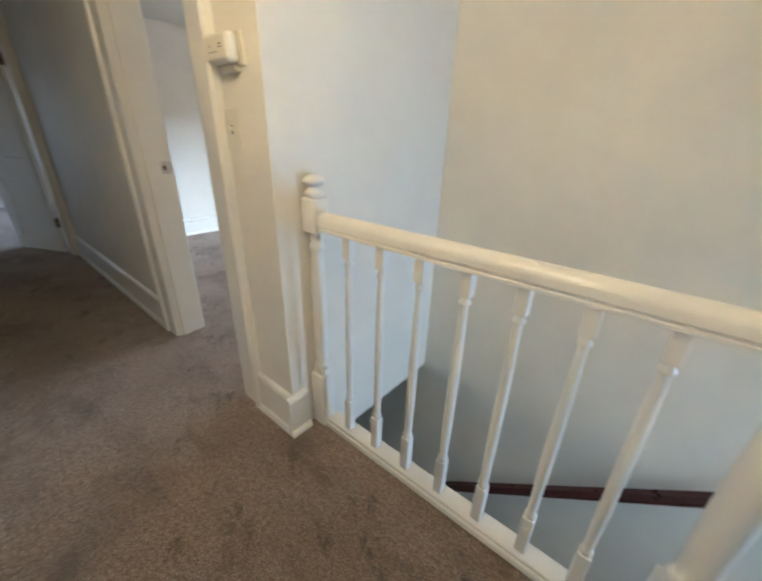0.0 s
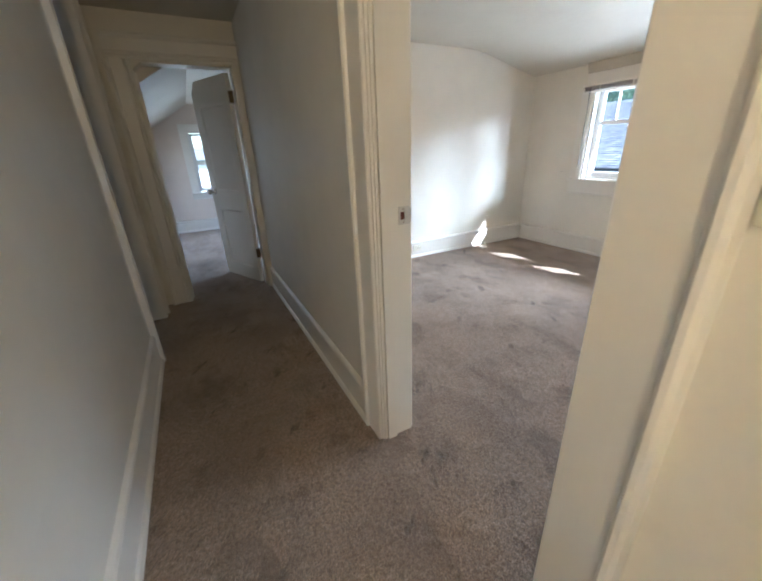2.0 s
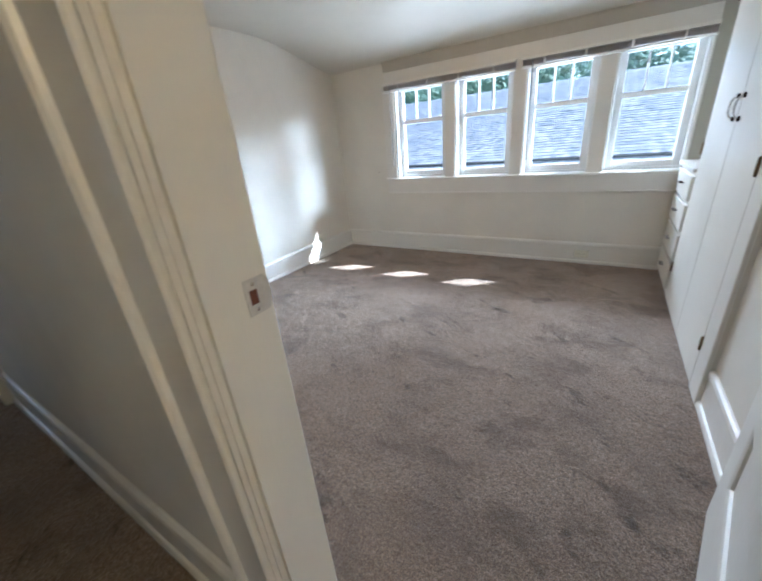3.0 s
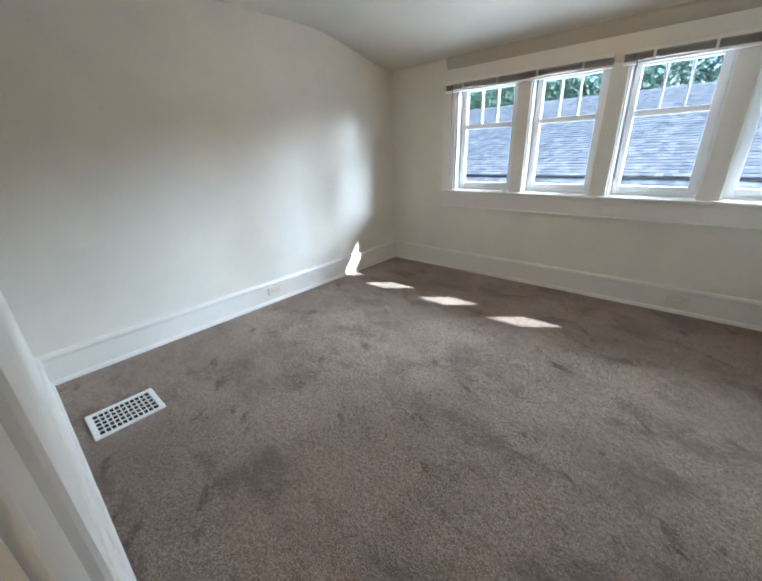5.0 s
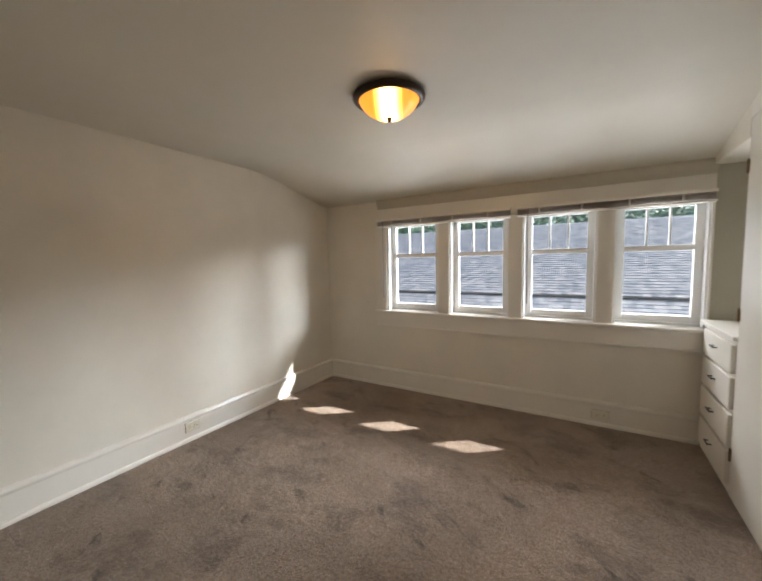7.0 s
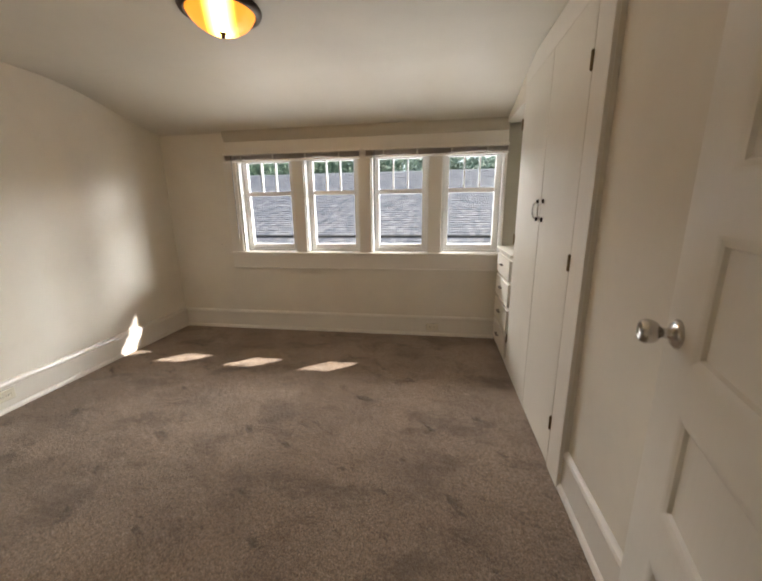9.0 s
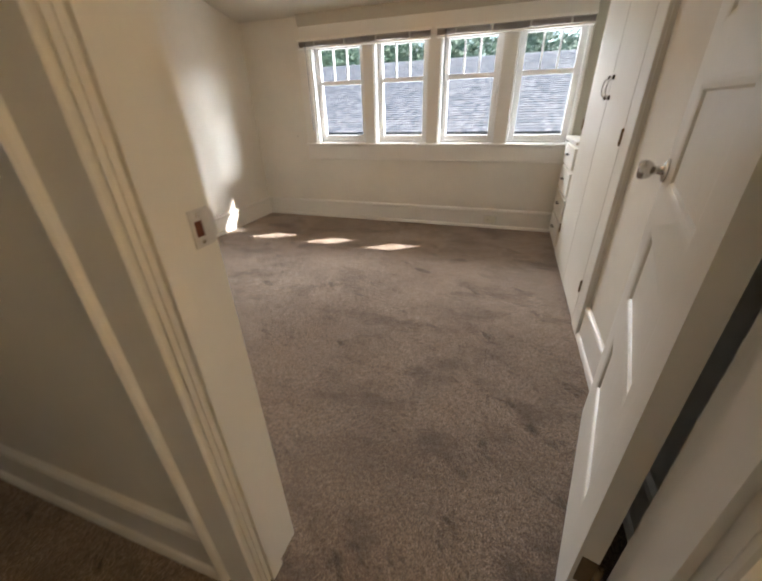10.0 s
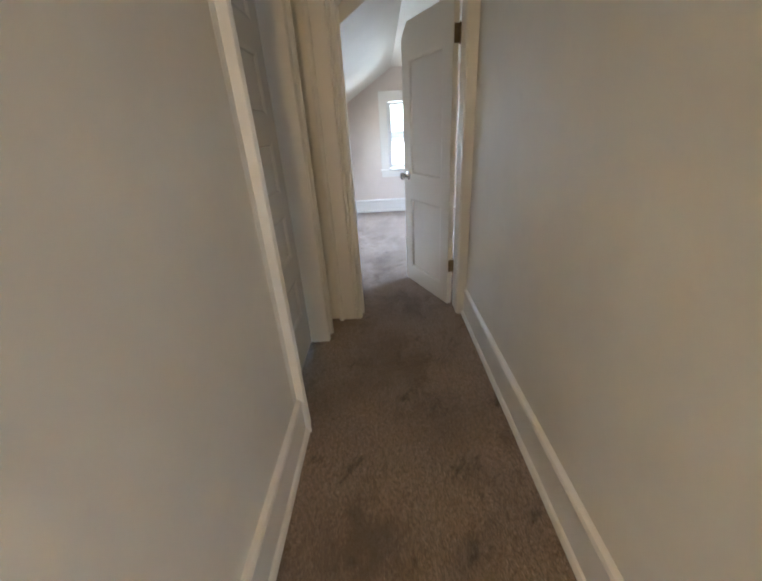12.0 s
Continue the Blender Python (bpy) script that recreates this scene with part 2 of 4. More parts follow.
def local(name, bm, material, parent, label="", smooth=False):
    """A part whose mesh is drawn in its parent's own axes."""
    ob = part(name, bm, material, None, label, smooth)
    ob.parent = parent
    return ob


def structure(name, bm, material, label="", category="", smooth=False):
    return tagged(part(name, bm, material, None, label, smooth), category=category, kind="structure")


# ---- measures of the place ----
H = 2.11                      # ceiling
HS, HN = 0.53, 1.457          # hall walls
RS = 1.595                    # bedroom's south wall face
RN = 4.775                    # window wall face
RW = -3.2                     # west wall face
DL, DR, DH = -0.945, -0.175, 1.98   # bedroom doorway
SW, SN = 0.19, 2.47           # stairwell walls
WINS = [(-2.428, -1.881), (-1.772, -1.256), (-1.143, -0.627), (-0.512, 0.004)]
WZ0, WZ1 = 0.80, 1.67
FW, FS, FN = -6.6, 0.48, 3.6  # far room

# ---- floors ----
structure("floor", B((-3.33, 0.03, HN, RN, -0.2, 0), (-3.33, 3.9, 0.4, HN - 0.0005, -0.2, 0), (0.03, 3.9, HN, 1.64, -0.2, 0),
                     (2.95, 3.9, 1.64, SN, -0.2, 0), (FW, -3.33, 0.4, FN, -0.2, 0)), CARPET, "worn taupe cut-pile carpet with faint stains", "carpet")
structure("floor_lower", B((-2.5, 3.9, 1.5, SN + 0.1, -2.8, -2.7)), CARPET, "taupe carpet at the foot of the stairs", "carpet")

# ---- walls ----
structure("wall_hall_south", B((-2.15, 3.9, 0.40, HS, 0, H + 0.02), (-3.2, -2.92, 0.40, HS, 0, H + 0.02), (-2.92, -2.15, 0.40, HS, 2.07, H + 0.02)), WALL,
          "smooth cream painted hall wall", "wall")
bm = B((-3.33, RW, 0.40, 0.74, 0, H + 0.02), (-3.33, RW, 1.40, RN, 0, H + 0.02), (-3.33, RW, 0.74, 1.40, 1.82, H + 0.02))
prism(bm, [(0.74, 1.82), (0.74, 1.77), (0.80, 1.82)], (-3.33, 0, 0), Y, Z, (0.13, 0, 0))
structure("wall_west", bm, WALL, "smooth cream painted wall with daylight on it", "wall")
structure("wall_middle", B((RW, DL, HN, RS, 0, H + 0.02), (DR, 0.03, HN, RS, 0, H + 0.02), (DL, DR, HN, RS, DH, H + 0.02)), WALL,
          "cream painted wall between the hall and the bedroom", "wall")
xs = [RW] + [v for w in WINS for v in w] + [0.62]
bm = B((-3.33, 0.65, RN, 4.95, -3, WZ0), (-3.33, 0.65, RN, 4.95, WZ1, 2.2))
for i in range(0, len(xs), 2):
    box(bm, xs[i] if i else -3.33, xs[i + 1], RN, 4.95, WZ0, WZ1)
structure("wall_north", bm, WALL, "cream painted wall round a row of four windows", "wall")
structure("wall_east", B((0.03, SW, HN, SN, -0.2, H + 0.02), (0.03, SW, SN, 3.0, 0, H + 0.02), (0.0125, 0.0305, 2.95, 3.0, 0, H + 0.02)), WALL, "cream painted wall beside the stairwell", "wall")
structure("wall_closet_back", B((0.60, 0.72, SN + 0.12, 4.95, -0.2, 2.2)), WALL)
structure("wall_stair_north", B((-2.5, 0.03, SN, SN + 0.12, -2.8, -0.2), (0.03, 0.19, SN, SN + 0.12, -2.8, -0.2), (0.19, 3.9, SN, SN + 0.12, -2.8, H + 0.02)), WALL,
          "cream painted stairwell wall", "wall")
structure("wall_stair_south", B((-2.5, 2.95, 1.50, 1.64, -2.8, -0.2)), WALL)
structure("wall_stair_foot", B((-2.62, -2.5, 1.47, SN + 0.12, -2.8, -0.2)), WALL)
structure("wall_hall_east", B((3.9, 4.02, 0.40, 1.7, -0.2, H + 0.02), (3.9, 4.02, 2.4, SN + 0.12, -2.8, H + 0.02), (3.9, 4.02, 1.7, 2.4, -2.8, 0.45), (3.9, 4.02, 1.7, 2.4, 1.65, H + 0.02)), WALL)
# Unseen opaque panel, added to keep the sky out of this opening.
structure("wall_stair_end_plug", B((4.0, 4.02, 1.7, 2.4, 0.45, 1.65)), SASHP)
# far room
structure("wall_far_west", B((FW - 0.12, FW, 0.36, 1.045, -0.2, 2.2), (FW - 0.12, FW, 1.725, FN, -0.2, 2.2), (FW - 0.12, FW, 1.045, 1.725, -0.2, 0.63), (FW - 0.12, FW, 1.045, 1.725, 1.53, 2.2)), FARWALL,
          "warm cream gable wall with one window", "wall")
structure("wall_far_south", B((FW, -5.95, 0.36, FS, -0.2, 2.2), (-5.15, -3.33, 0.36, FS, -0.2, 2.2), (-5.95, -5.15, 0.36, FS, -0.2, 0.62), (-5.95, -5.15, 0.36, FS, 1.48, 2.2)), FARWALL)
structure("wall_far_north", B((FW, -3.33, FN, FN + 0.12, -0.2, 2.2)), FARWALL)

# ---- ceilings ----
structure("ceiling_hall", B((-3.33, 4.02, 0.40, SN + 0.12, H, H + 0.1)), CEIL, "flat cream ceiling of the hall", "ceiling")
bm = bmesh.new()
cove = [(2.59, H)]
for i in range(17):
    u = i / 16
    cove.append((3.70 + 1.26 * u, H - 0.22 * u * u * (3 - 2 * u)))
cove += [(4.96, 2.25), (2.59, 2.25)]
prism(bm, cove, (-3.33, 0, 0), Y, Z, (4.05, 0, 0))
structure("ceiling_bedroom", bm, CEIL, "cream plaster ceiling curving down to the window wall", "ceiling")
bm = bmesh.new()
prism(bm, [(0.36, 1.46), (0.48, 1.535), (1.12, 1.935), (FN + 0.1, 1.935), (FN + 0.1, 2.25), (0.36, 2.25)], (FW - 0.12, 0, 0), Y, Z, (3.385, 0, 0))
structure("ceiling_far", bm, CEIL, "white sloping attic ceiling", "ceiling")

# ---- baseboards: board, cap bead and shoe ----
BASE = [(0, 0), (0.030, 0), (0.030, 0.012), (0.024, 0.024), (0.016, 0.028), (0.016, 0.155), (0.019, 0.160), (0.021, 0.172), (0.016, 0.184), (0.007, 0.190), (0, 0.192)]


def baseboard(p, q, out):
    p, q = Vector((*p, 0)), Vector((*q, 0))
    bm = bmesh.new()
    prism(bm, BASE, p, Vector((*out, 0)), Z, q - p)
    structure("baseboard", bm, TRIM, "cream painted tall baseboard with moulded cap", "baseboard")


baseboard((-1.074, HN), (-3.2, HN), (0, -1))
baseboard((-2.19, HS), (3.9, HS), (0, 1))
baseboard((-0.037, HN), (SW, HN), (0, -1))
baseboard((SW, HN - 0.03), (SW, 1.525), (1, 0))
baseboard((RW, RS), (RW, RN), (1, 0))
baseboard((RW + 0.03, RN), (0.0, RN), (0, -1))
baseboard((RW, RS), (-1.11, RS), (0, 1))
baseboard((0.03, 2.947), (0.03, RS), (-1, 0))
baseboard((FW, FS), (FW, FN), (1, 0))
baseboard((FW, FS), (-3.33, FS), (0, 1))

# ---- door casings ----
CASE = [(0, 0), (0, 0.012), (0.010, 0.022), (0.018, 0.013), (0.028, 0.024), (0.036, 0.015), (0.094, 0.016), (0.097, 0.030), (0.106, 0.037), (0.118, 0.031), (0.122, 0)]


BOARD = [(0, 0), (0, 0.013), (0.003, 0.017), (0.098, 0.017), (0.101, 0.027), (0.107, 0.033), (0.115, 0.032), (0.121, 0.024), (0.124, 0)]


def casing(name, foot, along, out, height, width=1.0, label="cream painted moulded door casing", shape=CASE):
    """An upright casing from foot, its profile running along and standing out."""
    bm = bmesh.new()
    prism(bm, [(a * width, b) for a, b in shape], foot, along, out, (0, 0, height))
    return structure(name, bm, TRIM, label, "trim")


def head_casing(name, foot, run, out, width=1.0):
    bm = bmesh.new()
    prism(bm, [(a * width, b) for a, b in CASE], foot, Z, out, run)
    return structure(name, bm, TRIM, "cream painted moulded head casing", "trim")


casing("trim_doorway", (DL - 0.004, HN, 0), -X, -Y, DH + 0.012, 1.0, shape=BOARD)
casing("trim_doorway", (DR - 0.002, HN, 0), X, -Y, DH + 0.012, 1.12, shape=BOARD)
head_casing("trim_doorway", (DL - 0.14, HN, DH + 0.012), (DR - DL + 0.28, 0, 0), -Y, 0.9)
casing("trim_doorway", (DL - 0.006, RS, 0), -X, Y, DH + 0.012, 1.2, shape=BOARD)
casing("trim_doorway", (DR + 0.012, RS, 0), X, Y, DH + 0.012, 1.0)
head_casing("trim_doorway", (DL - 0.16, RS, DH + 0.012), (DR - DL + 0.30, 0, 0), Y, 0.9)
# jamb linings and stops
structure("door_frame", B((DL - 0.001, DL + 0.004, HN - 0.004, RS + 0.004, 0, DH), (DR - 0.004, DR + 0.001, HN - 0.004, RS + 0.004, 0, DH), (DL, DR, HN - 0.004, RS + 0.004, DH - 0.006, DH + 0.002),
                          (DL + 0.003, DL + 0.015, HN + 0.02, HN + 0.062, 0, DH - 0.005), (DL + 0.003, DL + 0.009, HN + 0.006, HN + 0.014, 0, DH - 0.005), (DR - 0.019, DR - 0.003, HN + 0.02, HN + 0.085, 0, DH - 0.005)), TRIM,
          "cream painted jamb with a worn edge", "door frame")
# end doorway
casing("trim_end_doorway", (RW, 0.74, 0), -Y, X, 1.83, 1.28)
head_casing("trim_end_doorway", (RW, 0.60, 1.83), (0, 0.857, 0), X, 1.30)
structure("door_frame_end", B((-3.334, -3.196, 0.738, 0.744, 0, 1.77), (-3.334, -3.196, 1.396, 1.402, 0, 1.82), (-3.334, -3.2, 0.80, 1.40, 1.814, 1.822), (-3.30, -3.26, 0.744, 0.756, 0, 1.76)), TRIM)
structure("trim_end_corner", B((RW, RW + 0.018, 1.402, HN - 0.001, 0, 1.83)), TRIM)
# south hall door recess
casing("trim_south_door", (-2.262, HS, 0), X, Y, 2.105, 0.6)
casing("trim_south_door", (-2.918, HS, 0), -X, Y, 2.105, 0.9)
structure("door_frame_south", B((-2.26, -2.15, 0.40, HS + 0.001, 0, 2.07), (-2.924, -2.916, 0.42, HS + 0.02, 0, 2.07)), TRIM)


# ---- doors ----
def panel_door(name, place, turn, width, height, panels, label, stile=0.115, chamfer=0.0, hinge_at=(0.27, 1.0, 1.68), knob=0.965, thick=0.035, mirror=False, skin=DOORP):
    """A door leaf hinged at its own origin, running along its x; its front looks along -y."""
    d = thing(name, place, label, "door", kind="structure", turn=turn)
    t = thick
    bm = bmesh.new()
    top = height
    if chamfer:
        prism(bm, [(0, 0.012), (0, panels[0][0]), (width, panels[0][0]), (width, 0.012)], (0, 0, 0), X, Z, (0, t, 0))
        prism(bm, [(0, panels[-1][1]), (0, top), (width - chamfer, top), (width, top - chamfer * 1.1), (width, panels[-1][1])], (0, 0, 0), X, Z, (0, t, 0))
    else:
        box(bm, 0, width, 0, t, 0.012, panels[0][0])
        box(bm, 0, width, 0, t, panels[-1][1], top)
    box(bm, 0, stile, 0, t, panels[0][0], panels[-1][1])
    box(bm, width - stile, width, 0, t, panels[0][0], panels[-1][1])
    for a, b in zip(panels, panels[1:]):
        box(bm, stile, width - stile, 0, t, a[1], b[0])
    local("leaf", bm, skin, d)
    for z0, z1 in panels:
        bm = bmesh.new()
        x0, x1 = stile, width - stile
        for s, y in ((1, 0.0), (-1, t)):
            o = (x0, y, z0)
            m = [(0, 0.0), (0, 0.011), (0.022, 0.011), (0.018, 0.004), (0.008, 0.001)]
            prism(bm, [(a, b) for a, b in m], (x0, y, z0), X, Y * s, (0, 0, z1 - z0))
            prism(bm, [(a, b) for a, b in m], (x1, y, z0), -X, Y * s, (0, 0, z1 - z0))
            prism(bm, [(a, b) for a, b in m], (x0, y, z0), Z, Y * s, (x1 - x0, 0, 0))
            prism(bm, [(a, b) for a, b in m], (x0, y, z1), -Z, Y * s, (x1 - x0, 0, 0))
        box(bm, x0, x1, 0.011, t - 0.011, z0, z1)
        local("panel", bm, skin, d)
    for z in hinge_at:
        bm = bmesh.new()
        lathe(bm, [(0.006, z - 0.045), (0.006, z + 0.045)], -0.006, -0.004, 10)
        lathe(bm, [(0.002, z - 0.052), (0.005, z - 0.049), (0.003, z - 0.045)], -0.006, -0.004, 8)
        lathe(bm, [(0.003, z + 0.045), (0.005, z + 0.049), (0.002, z + 0.052)], -0.006, -0.004, 8)
        box(bm, -0.0025, 0.0, -0.002, 0.030, z - 0.044, z + 0.044)
        local("hinge", bm, BRASS, d, "tarnished brown butt hinge")
    kx = 0.062 if mirror else width - 0.062
    for s, y in ((-1, 0.0), (1, t)):
        bm = bmesh.new()
        lathe(bm, [(0.0, 0.0), (0.030, 0.0), (0.031, 0.004), (0.024, 0.010), (0.012, 0.012), (0.010, 0.024), (0.012, 0.030), (0.020, 0.036), (0.025, 0.046), (0.026, 0.056), (0.022, 0.064), (0.018, 0.066), (0.017, 0.063), (0.0, 0.063)], n=24)
        bmesh.ops.transform(bm, matrix=Matrix.Translation((kx, y, knob)) @ Euler((radians(90 if s < 0 else -90), 0, 0)).to_matrix().to_4x4(), verts=bm.verts[:])
        local("knob", bm, NICKEL, d, "round satin nickel door knob", True)
    local("latch_plate", B((width - 0.001, width + 0.0015, t / 2 - 0.012, t / 2 + 0.012, knob - 0.028, knob + 0.028), (width + 0.001, width + 0.008, t / 2 - 0.006, t / 2 + 0.006, knob - 0.008, knob + 0.008)), BRASS, d)
    return d


FIVE = [(0.255, 0.482), (0.600, 0.830), (0.930, 1.170), (1.268, 1.515), (1.61, 1.85)]
panel_door("door_1", (-0.194, 1.612, 0), 76.4, 0.765, 1.955, FIVE, "open cream five-panel wooden door with a nickel knob", stile=0.138, hinge_at=(0.27, 1.70), thick=0.038)
panel_door("door_2", (-3.335, 1.385, 0), 204.2, 0.60, 1.80, [(0.13, 0.70), (0.86, 1.60)], "open cream panelled door with a clipped top corner", 0.09, 0.075, (0.30, 1.63), 0.86)
d = panel_door("door_3", (-2.27, 0.438, 0), 180.0, 0.64, 2.06, FIVE, "closed glossy cream door in a recess off the hall", 0.10, 0, (), 0.95, mirror=True, skin=GLOSS)

# strike plate in the doorway's jamb
st = thing("strike_plate", (DL + 0.004, 1.568, 0.93), "painted-over strike plate with a bare dark latch hole", "strike plate")
bm = bmesh.new()
ring = []
for x in (0.0, 0.0026):
    ring.append([[bm.verts.new((x, y, z)) for y, z in loop] for loop in (((-0.017, 0.008), (0.024, 0.008), (0.033, 0.020), (0.033, 0.059), (0.024, 0.071), (-0.017, 0.071)),
                                                                         ((-0.010, 0.025), (0.007, 0.025), (0.007, 0.038), (0.007, 0.040), (0.007, 0.052), (-0.010, 0.052)))])
for x, (outer, inner) in enumerate(ring):
    for k in range(6):
        q = (outer[k], outer[(k + 1) % 6], inner[(k + 1) % 6], inner[k])
        bm.faces.new(q if x else q[::-1])
for side in (0, 1):
    for k in range(6):
        a, c = ring[0][side], ring[1][side]
        bm.faces.new((a[k], a[(k + 1) % 6], c[(k + 1) % 6], c[k]))
bmesh.ops.recalc_face_normals(bm, faces=bm.faces[:])
local("plate", bm, plain("worn_painted_steel", (0.58, 0.56, 0.53), 0.4, 0.2, 0.25, 80), st)
local("latch_hole", B((-0.001, 0.0009, -0.0095, 0.0065, 0.0255, 0.0515)), CHIPPED, st, "bare red-brown wood in the hole")
for z in (0.0165, 0.0615):
    bm = bmesh.new()
    lathe(bm, [(0.0, 0.0), (0.004, 0.0), (0.003, 0.0012), (0.0, 0.0014)], n=10)
    bmesh.ops.transform(bm, matrix=Matrix.Translation((0.0022, 0, z)) @ Euler((0, radians(90), 0)).to_matrix().to_4x4(), verts=bm.verts[:])
    local("screw", bm, NICKEL, st)


# ---- windows ----
def window(index, x0, x1):
    w = thing("window_%d" % index, ((x0 + x1) / 2, 4.84, WZ0), "white painted window with three small panes over one large pane", "window", "row of four windows", "structure")
    ys = 4.842
    a, b = x0 + 0.012, x1 - 0.012
    zt = WZ1 - 0.005
    part("window_frame", B((x0 - 0.001, x0 + 0.011, RN - 0.002, 4.95, WZ0, WZ1), (x1 - 0.011, x1 + 0.001, RN - 0.002, 4.95, WZ0, WZ1), (x0, x1, RN, 4.95, WZ1 - 0.004, WZ1 + 0.001)), SASHP, w)
    part("sash", B((a, a + 0.048, ys, ys + 0.04, WZ0 + 0.022, zt), (b - 0.048, b, ys, ys + 0.04, WZ0 + 0.022, zt), (a + 0.048, b - 0.048, ys, ys + 0.04, WZ0 + 0.022, WZ0 + 0.070),
                   (a + 0.048, b - 0.048, ys, ys + 0.04, zt - 0.03, zt), (a + 0.048, b - 0.048, ys, ys + 0.036, 1.332, 1.370), bevel=0.003), SASHP, w)
    g0, g1 = a + 0.048, b - 0.048
    third = (g1 - g0) / 3
    for i in (1, 2):
        part("glazing_bar", B((g0 + i * third - 0.0065, g0 + i * third + 0.0065, ys + 0.006, ys + 0.034, 1.370, zt - 0.03), bevel=0.002), SASHP, w)
    for i in range(3):
        p = part("pane", B((g0 + i * third + (0.0065 if i else 0), g0 + (i + 1) * third - (0.0065 if i < 2 else 0), ys + 0.018, ys + 0.021, 1.370, zt - 0.03)), GLASS, w, "clear glass")
        p.visible_shadow = False
    p = part("pane", B((g0, g1, ys + 0.018, ys + 0.021, WZ0 + 0.070, 1.332)), GLASS, w, "clear glass")
    p.visible_shadow = False
    part("window_sill", B((x0 + 0.011, x1 - 0.011, RN - 0.02, 4.96, WZ0 - 0.001, WZ0 + 0.004), (x0 + 0.011, x1 - 0.011, ys - 0.004, 4.99, WZ0 + 0.004, WZ0 + 0.021)), SASHP, w)


for i, (x0, x1) in enumerate(WINS):
    window(i + 1, x0, x1)

# window trim: stool, apron, side and mullion casings, head board
FLAT = TRIM
structure("trim_window_stool", B((-2.575, -0.005, RN - 0.040, RN, WZ0 - 0.024, WZ0 - 0.001), bevel=0.004, seg=2), FLAT, "cream painted window stool", "trim")
structure("trim_window_apron", B((-2.56, -0.005, RN - 0.018, RN, 0.65, WZ0 - 0.025), (-2.56, -0.005, RN - 0.024, RN, 0.638, 0.65), bevel=0.002), FLAT, "cream painted window apron", "trim")
for x0, x1 in [(-2.56, -2.437)] + [(WINS[i][1] + 0.001, WINS[i + 1][0] - 0.001) for i in range(3)] + [(0.005, 0.020)]:
    structure("trim_window_casing", B((x0, x1, RN - 0.018, RN, WZ0, WZ1), bevel=0.003), FLAT, "flat cream painted window casing", "trim")
structure("trim_window_head", B((-2.52, 0.020, RN - 0.022, RN, WZ1, 1.818), bevel=0.003), FLAT, "wide cream painted head board", "trim")
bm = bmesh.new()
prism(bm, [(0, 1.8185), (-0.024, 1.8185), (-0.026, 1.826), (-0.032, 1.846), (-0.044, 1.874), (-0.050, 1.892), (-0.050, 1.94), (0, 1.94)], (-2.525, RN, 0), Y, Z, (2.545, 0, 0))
# The crown's shade is put into its colour: a darker cream than the trim.
structure("trim_window_crown", bm, paint("shaded_crown_paint", (0.50, 0.465, 0.375), 0.55), "cream crown moulding between head board and ceiling, darkened with painted shade", "trim")


# ---- raised blinds ----
def blind(x0, x1, sag):
    b = thing("window_blind", ((x0 + x1) / 2, RN - 0.02, 1.72), "raised beige mini blind stacked under its white head rail", "blind", "raised window blinds")
    part("head_rail", B((x0, x1, RN - 0.068, RN - 0.0225, 1.694, 1.716), bevel=0.002), BLINDW, b, "white steel head rail")
    bm = bmesh.new()
    n = 8
    for i in range(n):
        z = 1.655 + i * 0.0046
        for j in range(12):
            u0, u1 = x0 + 0.004 + (x1 - x0 - 0.008) * j / 12, x0 + 0.004 + (x1 - x0 - 0.008) * (j + 1) / 12
            dz = lambda u: sag * math.sin((u - x0) * 9 + i * 0.3) * 0.25
            off = random.uniform(-0.002, 0.002)
            vs = [bm.verts.new(v) for v in ((u0, RN - 0.064 + off, z + dz(u0)), (u1, RN - 0.064 + off, z + dz(u1)), (u1, RN - 0.046, z + 0.003 + dz(u1)), (u0, RN - 0.046, z + 0.003 + dz(u0)), )]
            ws = [bm.verts.new((u0, RN - 0.028, z + dz(u0))), bm.verts.new((u1, RN - 0.028, z + dz(u1)))]
            bm.faces.new(vs)
            bm.faces.new((vs[3], vs[2], ws[1], ws[0]))
    slats = part("shade", bm, BLIND, b, "stack of beige vinyl slats")
    so = slats.modifiers.new("thick", "SOLIDIFY")
    so.thickness = 0.0012
    part("bottom_rail", B((x0 + 0.002, x1 - 0.002, RN - 0.073, RN - 0.028, 1.634, 1.648), bevel=0.003), BLINDW, b, "white bottom rail")
    for u in (0.14, 0.38, 0.62, 0.86):
        x = x0 + (x1 - x0) * u
        part("ladder_tape", B((x - 0.006, x + 0.006, RN - 0.070, RN - 0.0665, 1.640, 1.702)), BLINDW, b)
    bm = bmesh.new()
    lathe(bm, [(0.004, 0.93), (0.0045, 0.94), (0.0035, 1.15), (0.0035, 1.69)], x0 + 0.085, RN - 0.074, 8)
    part("wand", bm, RUBBER, b, "thin grey tilt wand")


blind(-2.525, -1.235, 0.012)
blind(-1.185, 0.020, 0.006)

# ---- built-in wardrobe ----
wd = thing("built_in_wardrobe", (0.0, 3.6, 0), "tall built-in cream wardrobe with two closed flat doors", "wardrobe")
part("side_panel", B((0.0125, 0.60, 3.005, 3.089, 0, 2.12)), TRIM, wd)
part("side_panel", B((0.0125, 0.60, 4.151, 4.17, 0, 2.12)), TRIM, wd)
part("top_panel", B((0.0125, 0.60, 3.09, 4.15, 1.966, 2.12)), TRIM, wd)
